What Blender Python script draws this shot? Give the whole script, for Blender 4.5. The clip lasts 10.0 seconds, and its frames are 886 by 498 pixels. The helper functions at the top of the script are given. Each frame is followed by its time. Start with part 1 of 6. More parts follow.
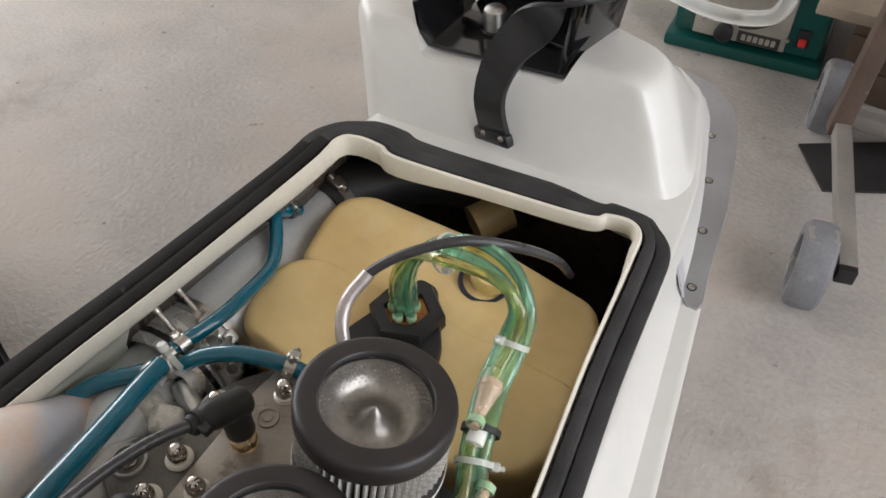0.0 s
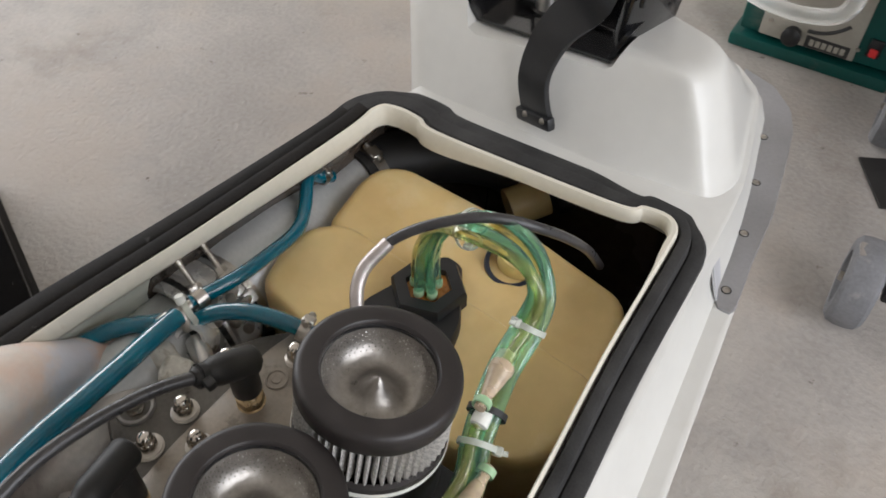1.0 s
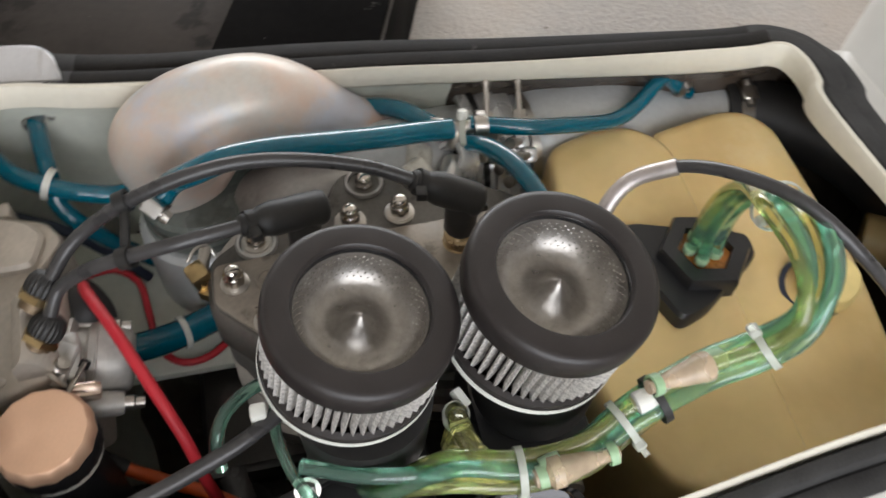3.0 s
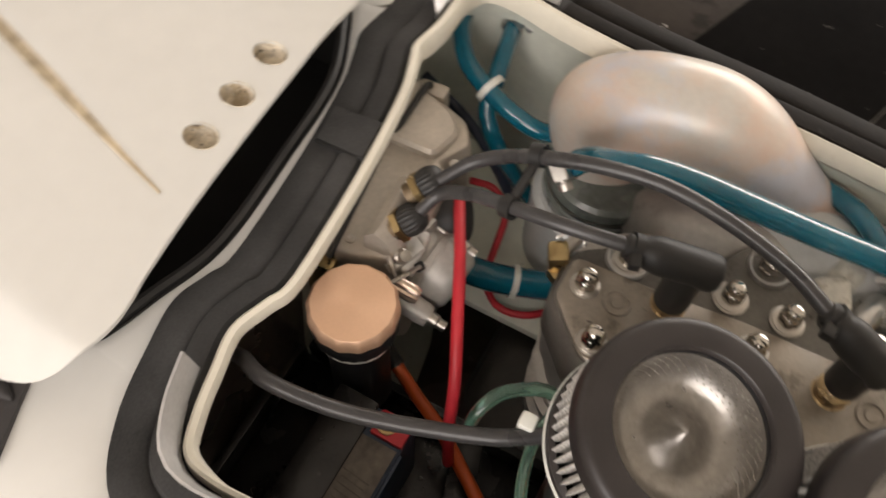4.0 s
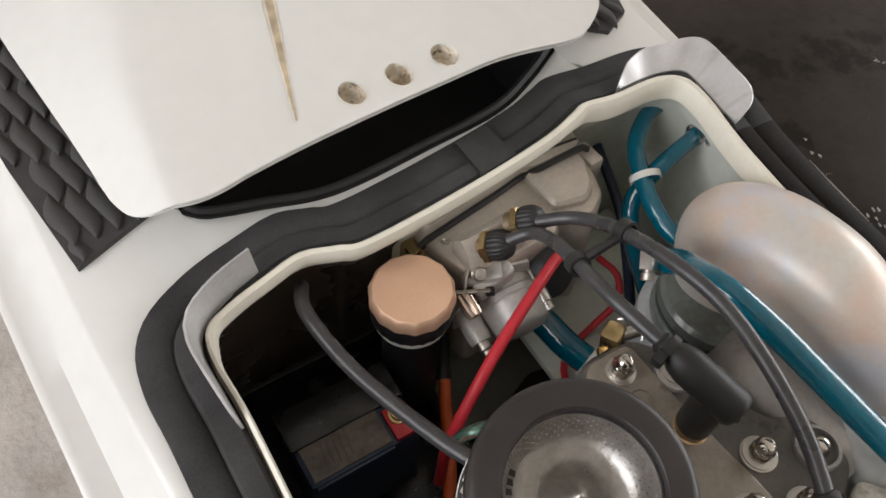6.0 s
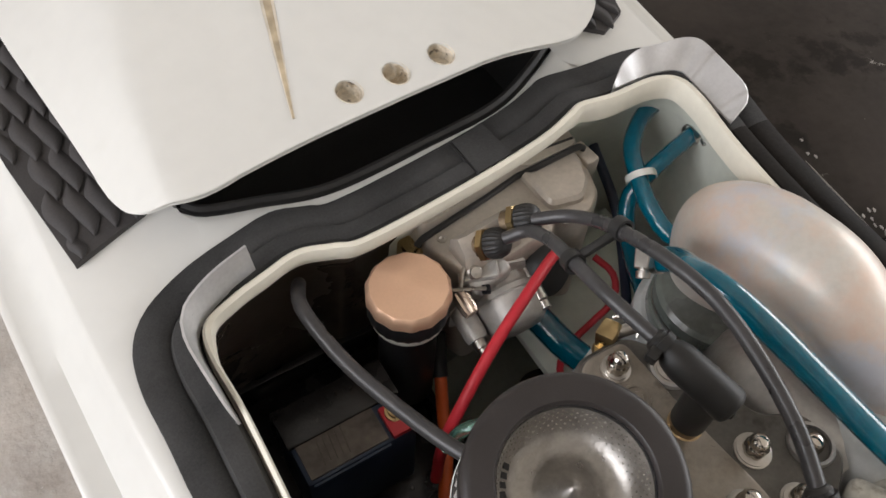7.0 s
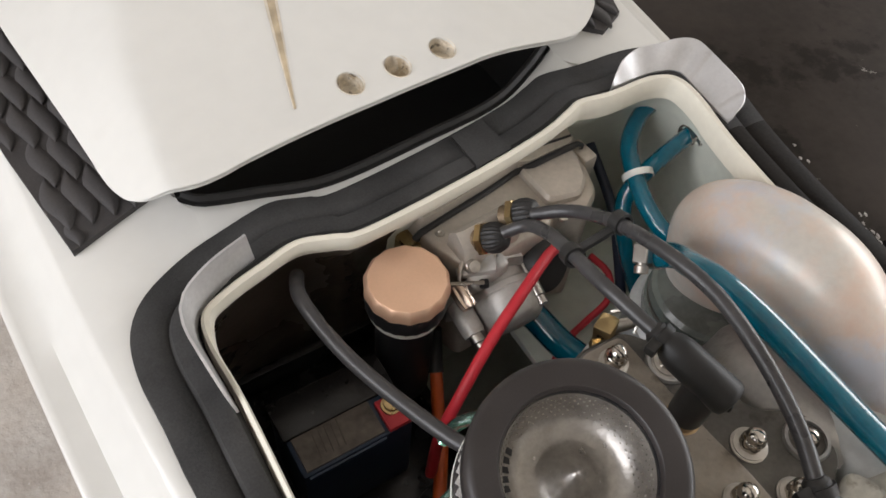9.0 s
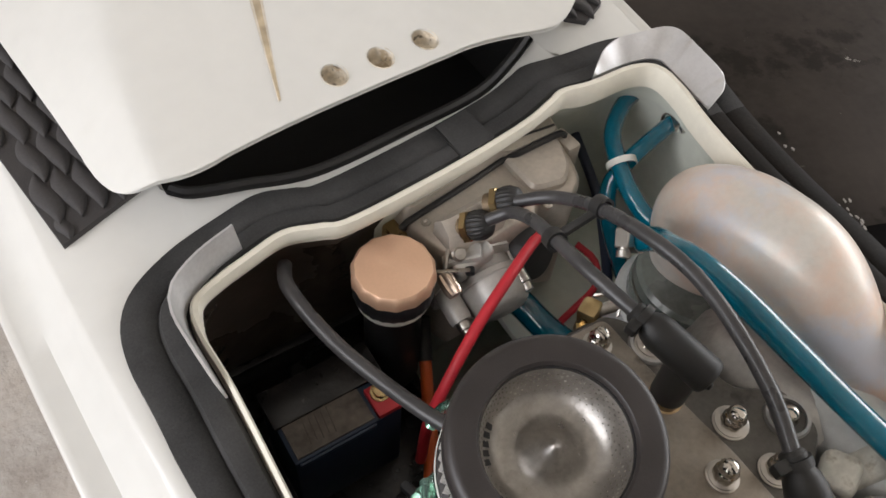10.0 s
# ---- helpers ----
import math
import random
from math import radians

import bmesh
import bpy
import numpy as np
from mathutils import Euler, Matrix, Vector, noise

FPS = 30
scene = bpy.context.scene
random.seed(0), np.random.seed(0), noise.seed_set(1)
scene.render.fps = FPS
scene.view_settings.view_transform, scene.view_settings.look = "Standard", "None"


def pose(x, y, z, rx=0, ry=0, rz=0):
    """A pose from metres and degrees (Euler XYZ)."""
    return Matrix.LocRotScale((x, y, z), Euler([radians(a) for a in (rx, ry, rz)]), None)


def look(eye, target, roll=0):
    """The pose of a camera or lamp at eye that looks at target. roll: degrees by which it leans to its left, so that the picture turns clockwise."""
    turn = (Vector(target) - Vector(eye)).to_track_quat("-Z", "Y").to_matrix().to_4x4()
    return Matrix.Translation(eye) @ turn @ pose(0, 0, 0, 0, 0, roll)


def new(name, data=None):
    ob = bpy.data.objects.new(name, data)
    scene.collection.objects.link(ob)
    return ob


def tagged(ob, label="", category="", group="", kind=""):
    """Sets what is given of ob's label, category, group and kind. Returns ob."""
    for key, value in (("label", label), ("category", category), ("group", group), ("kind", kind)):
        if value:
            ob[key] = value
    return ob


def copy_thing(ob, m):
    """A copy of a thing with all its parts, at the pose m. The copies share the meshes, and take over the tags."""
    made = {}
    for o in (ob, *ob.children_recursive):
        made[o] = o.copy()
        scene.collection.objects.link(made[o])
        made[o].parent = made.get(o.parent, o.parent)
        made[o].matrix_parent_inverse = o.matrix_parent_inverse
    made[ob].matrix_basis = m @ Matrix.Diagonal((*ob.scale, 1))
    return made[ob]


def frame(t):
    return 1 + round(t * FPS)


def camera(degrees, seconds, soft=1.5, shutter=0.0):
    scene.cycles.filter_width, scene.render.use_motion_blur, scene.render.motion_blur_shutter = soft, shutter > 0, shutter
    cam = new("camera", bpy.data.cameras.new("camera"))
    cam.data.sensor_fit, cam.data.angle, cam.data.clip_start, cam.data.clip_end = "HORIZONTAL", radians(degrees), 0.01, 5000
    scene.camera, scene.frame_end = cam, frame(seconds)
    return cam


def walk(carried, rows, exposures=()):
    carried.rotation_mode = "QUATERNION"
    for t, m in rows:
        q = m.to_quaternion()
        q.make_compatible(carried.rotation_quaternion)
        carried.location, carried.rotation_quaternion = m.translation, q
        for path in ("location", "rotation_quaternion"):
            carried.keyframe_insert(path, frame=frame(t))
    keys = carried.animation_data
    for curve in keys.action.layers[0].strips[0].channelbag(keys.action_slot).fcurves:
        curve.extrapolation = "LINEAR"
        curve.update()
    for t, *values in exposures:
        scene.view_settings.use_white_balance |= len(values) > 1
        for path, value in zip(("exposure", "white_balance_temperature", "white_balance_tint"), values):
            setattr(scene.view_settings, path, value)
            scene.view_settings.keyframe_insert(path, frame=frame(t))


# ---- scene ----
cam = camera(57.23, 10.0, soft=1.6, shutter=0.3)
PATH = [
    (0, (0.2615, 0.2343, 1.0312), (-0.0888, 0.8176, 0.2984), -0.53),
    (0.5, (0.2611, 0.2380, 1.0246), (-0.0881, 0.8219, 0.2917), 0.12),
    (1, (0.2740, 0.2465, 1.0131), (-0.1171, 0.7898, 0.2702), 1.04),
    (1.5, (0.3112, 0.2611, 1.0002), (-0.1370, 0.7374, 0.2437), 1.57),
    (2, (0.3101, 0.2673, 0.9733), (-0.1669, 0.6742, 0.1943), 3.21),
    (2.2, (0.2965, 0.2623, 0.9692), (-0.1871, 0.6420, 0.1806), 3.95),
    (3.3, (0.2832, 0.3304, 0.9351), (-0.2640, 0.3828, 0.0997), 4.90),
    (3.5, (0.2565, 0.3158, 0.9385), (-0.2633, 0.2871, 0.0847), 4.36),
    (4, (0.2316, 0.2913, 0.9258), (-0.2236, 0.0790, 0.0610), 4.16),
    (4.5, (0.2067, 0.3410, 0.9233), (-0.1728, -0.0201, 0.0715), 5.22),
    (5, (0.2068, 0.3731, 0.9310), (-0.1373, -0.0730, 0.1048), 4.40),
    (6.5, (0.2059, 0.4015, 0.9308), (-0.1269, -0.0688, 0.1135), 4.58),
    (7, (0.2068, 0.4022, 0.9313), (-0.1287, -0.0691, 0.1156), 4.70),
    (7.5, (0.2065, 0.3995, 0.9262), (-0.1321, -0.0735, 0.1128), 5.11),
    (8, (0.2128, 0.4029, 0.9255), (-0.1311, -0.0706, 0.1146), 5.75),
    (8.5, (0.2167, 0.4045, 0.9258), (-0.1316, -0.0681, 0.1162), 6.32),
    (9, (0.2180, 0.4059, 0.9253), (-0.1350, -0.0648, 0.1167), 6.63),
    (9.5, (0.2184, 0.4122, 0.9221), (-0.1370, -0.0591, 0.1149), 6.37),
    (10, (0.2174, 0.4207, 0.9274), (-0.1384, -0.0492, 0.1195), 5.91),
]
walk(cam, [(t, look(eye, target, roll)) for t, eye, target, roll in PATH],
     [(0, -0.10, 6400, 10), (1.0, -0.13, 6350, 9), (1.5, -0.13, 6350, 9), (2.0, -0.12, 6150, 6), (3.5, 0.14, 6900, 11), (4.0, 0.18, 7400, 13), (4.5, 0.29, 6250, 10), (5.0, 0.18, 6350, 9), (6.5, 0.09, 6500, 10), (10, 0.10, 6500, 10)])

# ---- light ----
world = bpy.data.worlds.new("sky")
world.use_nodes = True
scene.world = world
wn = world.node_tree
sky = wn.nodes.new("ShaderNodeTexSky")
sky.sky_type, sky.sun_disc = "NISHITA", False
sky.sun_elevation, sky.sun_rotation = radians(39), radians(-99)
bg = wn.nodes["Background"]
bg.inputs["Strength"].default_value = 0.12
wn.links.new(sky.outputs["Color"], bg.inputs["Color"])

sun = new("sun", bpy.data.lights.new("sun", "SUN"))
sun.data.energy, sun.data.angle, sun.data.color = 2.5, radians(0.6), (1.0, 0.95, 0.88)
sun.matrix_world = look((-6, -1.0, 5.0), (0, 0, 0))


def area_lamp(name, at, to, w, h, watts, color):
    lamp = new(name, bpy.data.lights.new(name, "AREA"))
    lamp.data.shape, lamp.data.size, lamp.data.size_y = "RECTANGLE", w, h
    lamp.data.energy, lamp.data.color = watts, color
    lamp.matrix_world = look(at, to)
    return lamp


# daylight through the wide gate, and an unseen west lamp added as fill
area_lamp("gate_daylight", (2.10, 0.4, 1.50), (0.0, 0.6, 0.68), 2.0, 1.9, 60, (0.99, 0.975, 1.0))
area_lamp("west_fill", (-4.30, 1.3, 1.70), (0.0, 1.0, 0.3), 4.4, 1.5, 132, (0.99, 0.98, 0.99))


# ---- materials ----


def material(name, color, rough=0.5, metal=0.0, var=0.12, scale=8.0, fine=120.0, bump=0.15, spots=None, coat=0.0, size=0.002, trans=0.0, ior=1.45, rvar=0.12, random=0.0, sss=0.0):
    """A surface with broad and fine variation of colour, gloss and relief; scale and fine are spots per metre."""
    m = bpy.data.materials.new(name)
    m.use_nodes = True
    n, l = m.node_tree.nodes, m.node_tree.links
    b = n["Principled BSDF"]
    co = n.new("ShaderNodeTexCoord")
    broad, grain = n.new("ShaderNodeTexNoise"), n.new("ShaderNodeTexNoise")
    for tex, s, d in ((broad, scale, 5.0), (grain, fine, 4.0)):
        tex.inputs["Scale"].default_value, tex.inputs["Detail"].default_value = s, d
        l.new(co.outputs["Object"], tex.inputs["Vector"])
    mixed = n.new("ShaderNodeMath")
    mixed.operation = "MULTIPLY_ADD"
    l.new(grain.outputs["Fac"], mixed.inputs[0])
    mixed.inputs[1].default_value = 0.45
    l.new(broad.outputs["Fac"], mixed.inputs[2])
    ramp = n.new("ShaderNodeMapRange")
    ramp.inputs["From Min"].default_value, ramp.inputs["From Max"].default_value = 0.45, 1.0
    ramp.inputs["To Min"].default_value, ramp.inputs["To Max"].default_value = 1 - var, 1 + var
    l.new(mixed.outputs[0], ramp.inputs["Value"])
    tone = n.new("ShaderNodeVectorMath")
    tone.operation = "SCALE"
    tone.inputs[0].default_value = color
    l.new(ramp.outputs["Result"], tone.inputs["Scale"])
    last = tone.outputs["Vector"]
    if random:
        info, rr = n.new("ShaderNodeObjectInfo"), n.new("ShaderNodeMapRange")
        rr.inputs["To Min"].default_value, rr.inputs["To Max"].default_value = 1 - random, 1 + random
        l.new(info.outputs["Random"], rr.inputs["Value"])
        again = n.new("ShaderNodeVectorMath")
        again.operation = "SCALE"
        l.new(last, again.inputs[0])
        l.new(rr.outputs["Result"], again.inputs["Scale"])
        last = again.outputs["Vector"]
    for sp_color, sp_scale, low, high, amount in spots or ():
        tex, mr, mx = n.new("ShaderNodeTexNoise"), n.new("ShaderNodeMapRange"), n.new("ShaderNodeMix")
        tex.inputs["Scale"].default_value, tex.inputs["Detail"].default_value, tex.inputs["Roughness"].default_value = sp_scale, 7.0, 0.65
        l.new(co.outputs["Object"], tex.inputs["Vector"])
        mr.inputs["From Min"].default_value, mr.inputs["From Max"].default_value, mr.inputs["To Max"].default_value = low, high, amount
        l.new(tex.outputs["Fac"], mr.inputs["Value"])
        mx.data_type = "RGBA"
        l.new(mr.outputs["Result"], mx.inputs["Factor"])
        l.new(last, mx.inputs["A"])
        mx.inputs["B"].default_value = (*sp_color, 1)
        last = mx.outputs["Result"]
    l.new(last, b.inputs["Base Color"])
    rg = n.new("ShaderNodeMapRange")
    rg.inputs["To Min"].default_value, rg.inputs["To Max"].default_value = max(0.02, rough - rvar), min(1, rough + rvar)
    l.new(broad.outputs["Fac"], rg.inputs["Value"])
    l.new(rg.outputs["Result"], b.inputs["Roughness"])
    b.inputs["Metallic"].default_value = metal
    b.inputs["Coat Weight"].default_value = coat
    b.inputs["Coat Roughness"].default_value = 0.08
    b.inputs["Transmission Weight"].default_value = trans
    b.inputs["IOR"].default_value = ior
    if sss:
        b.inputs["Subsurface Weight"].default_value = sss
        b.inputs["Subsurface Radius"].default_value = (0.03, 0.02, 0.008)
        b.inputs["Subsurface Scale"].default_value = 0.5
    if bump:
        bp = n.new("ShaderNodeBump")
        bp.inputs["Strength"].default_value, bp.inputs["Distance"].default_value = bump, size
        l.new(mixed.outputs[0], bp.inputs["Height"])
        l.new(bp.outputs["Normal"], b.inputs["Normal"])
    return m


GEL = material("white_gelcoat", (0.645, 0.632, 0.594), 0.32, var=0.05, scale=5, fine=60, bump=0.03, coat=0.25, spots=[((0.50, 0.45, 0.36), 7, 0.60, 0.80, 0.3), ((0.20, 0.18, 0.15), 130, 0.775, 0.79, 0.7)])
CREAM = material("raw_cream_fibreglass", (0.68, 0.64, 0.54), 0.5, var=0.08, scale=14, fine=160, bump=0.15, spots=[((0.40, 0.33, 0.22), 30, 0.62, 0.8, 0.5)])
LINER = material("hull_inside_paint", (0.66, 0.67, 0.585), 0.5, var=0.15, scale=9, fine=90, bump=0.3, spots=[((0.22, 0.19, 0.13), 8, 0.58, 0.75, 0.6), ((0.02, 0.02, 0.02), 70, 0.70, 0.72, 0.9)])
FOAM = material("black_foam_rubber", (0.042, 0.041, 0.040), 0.8, var=0.45, scale=25, fine=700, bump=0.4, size=0.001, ior=1.3, spots=[((0.10, 0.097, 0.093), 16, 0.60, 0.8, 0.35), ((0.35, 0.34, 0.32), 330, 0.755, 0.775, 0.7)])
CONCRETE = material("concrete_floor", (0.40, 0.37, 0.34), 0.6, var=0.26, scale=2.6, fine=95, bump=0.9, size=0.0065, spots=[((0.50, 0.46, 0.41), 1.3, 0.46, 0.62, 0.8), ((0.45, 0.385, 0.325), 2.3, 0.48, 0.62, 0.6), ((0.11, 0.085, 0.065), 17, 0.685, 0.705, 0.7), ((0.20, 0.16, 0.125), 3.5, 0.56, 0.74, 0.6), ((0.13, 0.10, 0.075), 40, 0.665, 0.70, 0.6), ((0.60, 0.57, 0.53), 55, 0.69, 0.72, 0.6), ((0.56, 0.53, 0.49), 170, 0.64, 0.67, 0.45), ((0.20, 0.17, 0.14), 130, 0.655, 0.68, 0.5)])
PLASTER = material("wall_plaster", (0.80, 0.785, 0.76), 0.8, var=0.08, scale=1.5, fine=30, bump=0.2)
WOODPALE = material("pale_ceiling_boards", (0.66, 0.63, 0.58), 0.7, var=0.25, scale=2, fine=30)
ALLOY = material("brushed_aluminium", (0.62, 0.61, 0.60), 0.34, 1.0, var=0.1, scale=20, fine=400, bump=0.06)
CAST = material("cast_aluminium", (0.42, 0.405, 0.385), 0.42, 0.6, var=0.22, scale=18, fine=260, bump=0.3, size=0.0008, spots=[((0.16, 0.14, 0.12), 40, 0.58, 0.72, 0.55)])
HEADGREY = material("grey_painted_head", (0.112, 0.103, 0.091), 0.36, 0.35, var=0.35, scale=20, fine=300, bump=0.35, size=0.0008, spots=[((0.17, 0.16, 0.14), 14, 0.52, 0.68, 0.6), ((0.05, 0.042, 0.036), 45, 0.58, 0.68, 0.8), ((0.028, 0.020, 0.015), 75, 0.66, 0.69, 0.9)])
HEADTOP = material("worn_head_top", (0.245, 0.21, 0.172), 0.36, 0.35, var=0.3, scale=22, fine=320, bump=0.3, size=0.0007, spots=[((0.30, 0.285, 0.26), 16, 0.52, 0.70, 0.5), ((0.10, 0.08, 0.06), 50, 0.57, 0.68, 0.7), ((0.03, 0.022, 0.017), 80, 0.66, 0.69, 0.9)])
SILVER = material("silver_exhaust_paint", (0.61, 0.57, 0.515), 0.40, 0.18, var=0.12, scale=12, fine=220, bump=0.12, spots=[((0.66, 0.40, 0.28), 6, 0.42, 0.60, 0.75), ((0.50, 0.55, 0.64), 8, 0.50, 0.62, 0.7), ((0.40, 0.33, 0.27), 22, 0.60, 0.76, 0.4), ((0.22, 0.18, 0.15), 120, 0.70, 0.73, 0.5)])
STEEL = material("zinc_steel", (0.50, 0.47, 0.43), 0.32, 1.0, var=0.12, scale=60, fine=500, bump=0.06)
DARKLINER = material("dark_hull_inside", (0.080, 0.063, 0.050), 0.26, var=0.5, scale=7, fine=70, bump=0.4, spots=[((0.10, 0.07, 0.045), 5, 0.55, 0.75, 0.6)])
BRASS = material("brass", (0.50, 0.37, 0.19), 0.3, 1.0, var=0.15, scale=40, fine=300, bump=0.08)
COPPER = material("copper_anodised", (0.78, 0.50, 0.335), 0.50, 0.5, var=0.06, scale=20, fine=500, bump=0.02)
round_brush = COPPER.node_tree.nodes.new("ShaderNodeTangent")
round_brush.direction_type, round_brush.axis = "RADIAL", "Z"
COPPER.node_tree.links.new(round_brush.outputs["Tangent"], COPPER.node_tree.nodes["Principled BSDF"].inputs["Tangent"])
COPPER.node_tree.nodes["Principled BSDF"].inputs["Anisotropic"].default_value = 0.6
RUBBER = material("black_rubber", (0.018, 0.017, 0.016), 0.5, var=0.3, scale=30, fine=400, bump=0.12, size=0.0006)
CAPBLK = material("black_satin_cap", (0.023, 0.019, 0.018), 0.40, var=0.25, scale=40, fine=900, bump=0.3, size=0.0005, spots=[((0.25, 0.24, 0.23), 420, 0.74, 0.77, 0.7)])
GLOSSBLK = material("gloss_black", (0.010, 0.010, 0.011), 0.16, var=0.3, scale=15, fine=200, bump=0.03, coat=0.5)
PLASTICBLK = material("black_plastic", (0.014, 0.014, 0.015), 0.38, var=0.3, scale=20, fine=300, bump=0.1)
TANK = material("aged_tank_plastic", (0.73, 0.545, 0.255), 0.38, var=0.10, scale=7, fine=60, bump=0.10, sss=0.2, spots=[((0.58, 0.36, 0.12), 5, 0.50, 0.72, 0.45), ((0.90, 0.80, 0.56), 9, 0.56, 0.74, 0.35)])
BLUEHOSE = material("blue_hose", (0.0, 0.135, 0.205), 0.10, var=0.3, scale=14, fine=200, bump=0.03, coat=0.8, trans=0.25, ior=1.4, rvar=0.05)
REDWIRE = material("red_cable", (0.60, 0.035, 0.05), 0.4, var=0.08, scale=30, bump=0.05)
ORANGEWIRE = material("orange_cable", (0.60, 0.10, 0.02), 0.45, var=0.1, scale=30, bump=0.05)
GREYCABLE = material("black_cable_sheath", (0.044, 0.042, 0.042), 0.30, var=0.3, scale=30, fine=300, bump=0.12, spots=[((0.30, 0.29, 0.28), 160, 0.71, 0.75, 0.5)])
NYLON = material("white_nylon", (0.72, 0.72, 0.66), 0.4, var=0.08, scale=40, bump=0.04)
MATRUB = material("traction_mat_rubber", (0.045, 0.041, 0.040), 0.72, var=0.3, scale=25, fine=600, bump=0.35, size=0.001)
BLACKCASE = material("worn_black_vinyl", (0.036, 0.030, 0.026), 0.36, var=0.4, scale=6, fine=90, bump=0.2, size=0.002, ior=1.20, spots=[((0.045, 0.037, 0.032), 3, 0.45, 0.7, 0.7), ((0.012, 0.009, 0.008), 9, 0.56, 0.62, 0.8), ((0.36, 0.34, 0.32), 30, 0.69, 0.71, 0.7)])
BLACKRIM = material("black_moulded_rim", (0.0075, 0.007, 0.0068), 0.5, var=0.4, scale=8, fine=90, bump=0.2, size=0.002, ior=1.04, spots=[((0.20, 0.19, 0.18), 34, 0.66, 0.69, 0.6)])

# ---- building blocks ----


def part(name, bm, mat, parent=None, label="", smooth=True):
    """Links a bmesh as one mesh object under a thing or a part."""
    me = bpy.data.meshes.new(name)
    bmesh.ops.recalc_face_normals(bm, faces=bm.faces)
    bm.to_mesh(me)
    bm.free()
    me.materials.append(mat)
    if smooth:
        me.shade_smooth()
        me.set_sharp_from_angle(angle=radians(38))
    ob = new(name, me)
    if parent is not None:
        ob.parent = parent
    if label:
        tagged(ob, label)
    return ob


def thing(name, label, category, at=(0, 0, 0), group="", kind=""):
    ob = new(name)
    ob.empty_display_size = 0.02
    ob.location = at
    return tagged(ob, label, category, group, kind)


def box(size, at=(0, 0, 0), bevel=0.0, turn=None, seg=2, bm=None):
    bm = bm or bmesh.new()
    m = Matrix.Translation(at) @ (turn or Matrix()) @ Matrix.Diagonal((*size, 1))
    made = bmesh.ops.create_cube(bm, size=1.0, matrix=m)["verts"]
    if bevel:
        edges = list({e for v in made for e in v.link_edges})
        bmesh.ops.bevel(bm, geom=edges, offset=bevel, segments=seg, affect="EDGES", profile=0.5)
    return bm


def rings(bm, loops, closed=True, caps=(True, True)):
    """Skins a run of point loops of equal length."""
    rows = [[bm.verts.new(p) for p in loop] for loop in loops]
    n = len(rows[0])
    for a, b in zip(rows, rows[1:]):
        for i in range(n if closed else n - 1):
            j = (i + 1) % n
            bm.faces.new((a[i], a[j], b[j], b[i]))
    if closed:
        if caps[0]:
            bm.faces.new(rows[0][::-1])
        if caps[1]:
            bm.faces.new(rows[-1])
    return bm


def lathe(profile, at=(0, 0, 0), axis=(0, 0, 1), seg=40, bm=None, wave=None, caps=(True, True)):
    """Turns (radius, height) points round an axis. wave(k, angle) scales ring k's radius."""
    bm = bm or bmesh.new()
    turn = Vector((0, 0, 1)).rotation_difference(Vector(axis).normalized()).to_matrix()
    loops = []
    for k, (r, h) in enumerate(profile):
        loops.append([Vector(at) + turn @ Vector((r * (wave(k, a) if wave else 1) * math.cos(a), r * (wave(k, a) if wave else 1) * math.sin(a), h)) for a in (2 * math.pi * i / seg for i in range(seg))])
    return rings(bm, loops, caps=caps)


def smooth_path(points, step=0.006):
    """A Catmull-Rom run through the points."""
    p = [Vector(q) for q in points]
    p = [2 * p[0] - p[1]] + p + [2 * p[-1] - p[-2]]
    out = []
    for a, b, c, d in zip(p, p[1:], p[2:], p[3:]):
        n = max(2, int((c - b).length / step))
        for i in range(n):
            t = i / n
            out.append(0.5 * (2 * b + (c - a) * t + (2 * a - 5 * b + 4 * c - d) * t * t + (3 * b - a - 3 * c + d) * t ** 3))
    out.append(p[-2].copy())
    return out


def tube(points, radius, seg=14, bm=None, step=0.006, inner=None, caps=(True, True)):
    """A round hose through the points; radius may be a function of the way along, 0 to 1."""
    bm = bm or bmesh.new()
    path = smooth_path(points, step)
    side = (path[1] - path[0]).orthogonal().normalized()
    loops = []
    for i, q in enumerate(path):
        ahead = (path[min(i + 1, len(path) - 1)] - path[max(i - 1, 0)]).normalized()
        side = (side - ahead * side.dot(ahead)).normalized()
        up = ahead.cross(side)
        r = radius(i / (len(path) - 1)) if callable(radius) else radius
        loops.append([q + r * (math.cos(a) * side + math.sin(a) * up) for a in (2 * math.pi * k / seg for k in range(seg))])
    return rings(bm, loops, caps=caps)


def ring_band(at, axis, radius, width, thick=0.0015, seg=28, bm=None):
    """A flat band round a hose."""
    return lathe([(radius, -width / 2), (radius + thick, -width / 2), (radius + thick, width / 2), (radius, width / 2), (radius, -width / 2)], at, axis, seg, bm, caps=(False, False))


def zip_tie(parent, at, axis, radius, mat=None, tail=(0, 0, 1), width=0.005, name="cable_tie"):
    ax = Vector(axis).normalized()
    bm = ring_band(at, axis, radius, width)
    side = (Vector(tail) - ax * Vector(tail).dot(ax)).normalized()
    turn = Matrix((side.cross(ax), ax, side)).transposed().to_4x4()
    box((0.007, 0.0065, 0.006), Vector(at) + side * (radius + 0.0025), 0.0008, turn, 1, bm)
    box((0.0016, 0.0035, 0.007), Vector(at) + side * (radius + 0.006) + side.cross(ax) * 0.002, 0, turn, 1, bm)
    return part(name, bm, mat or NYLON, parent)


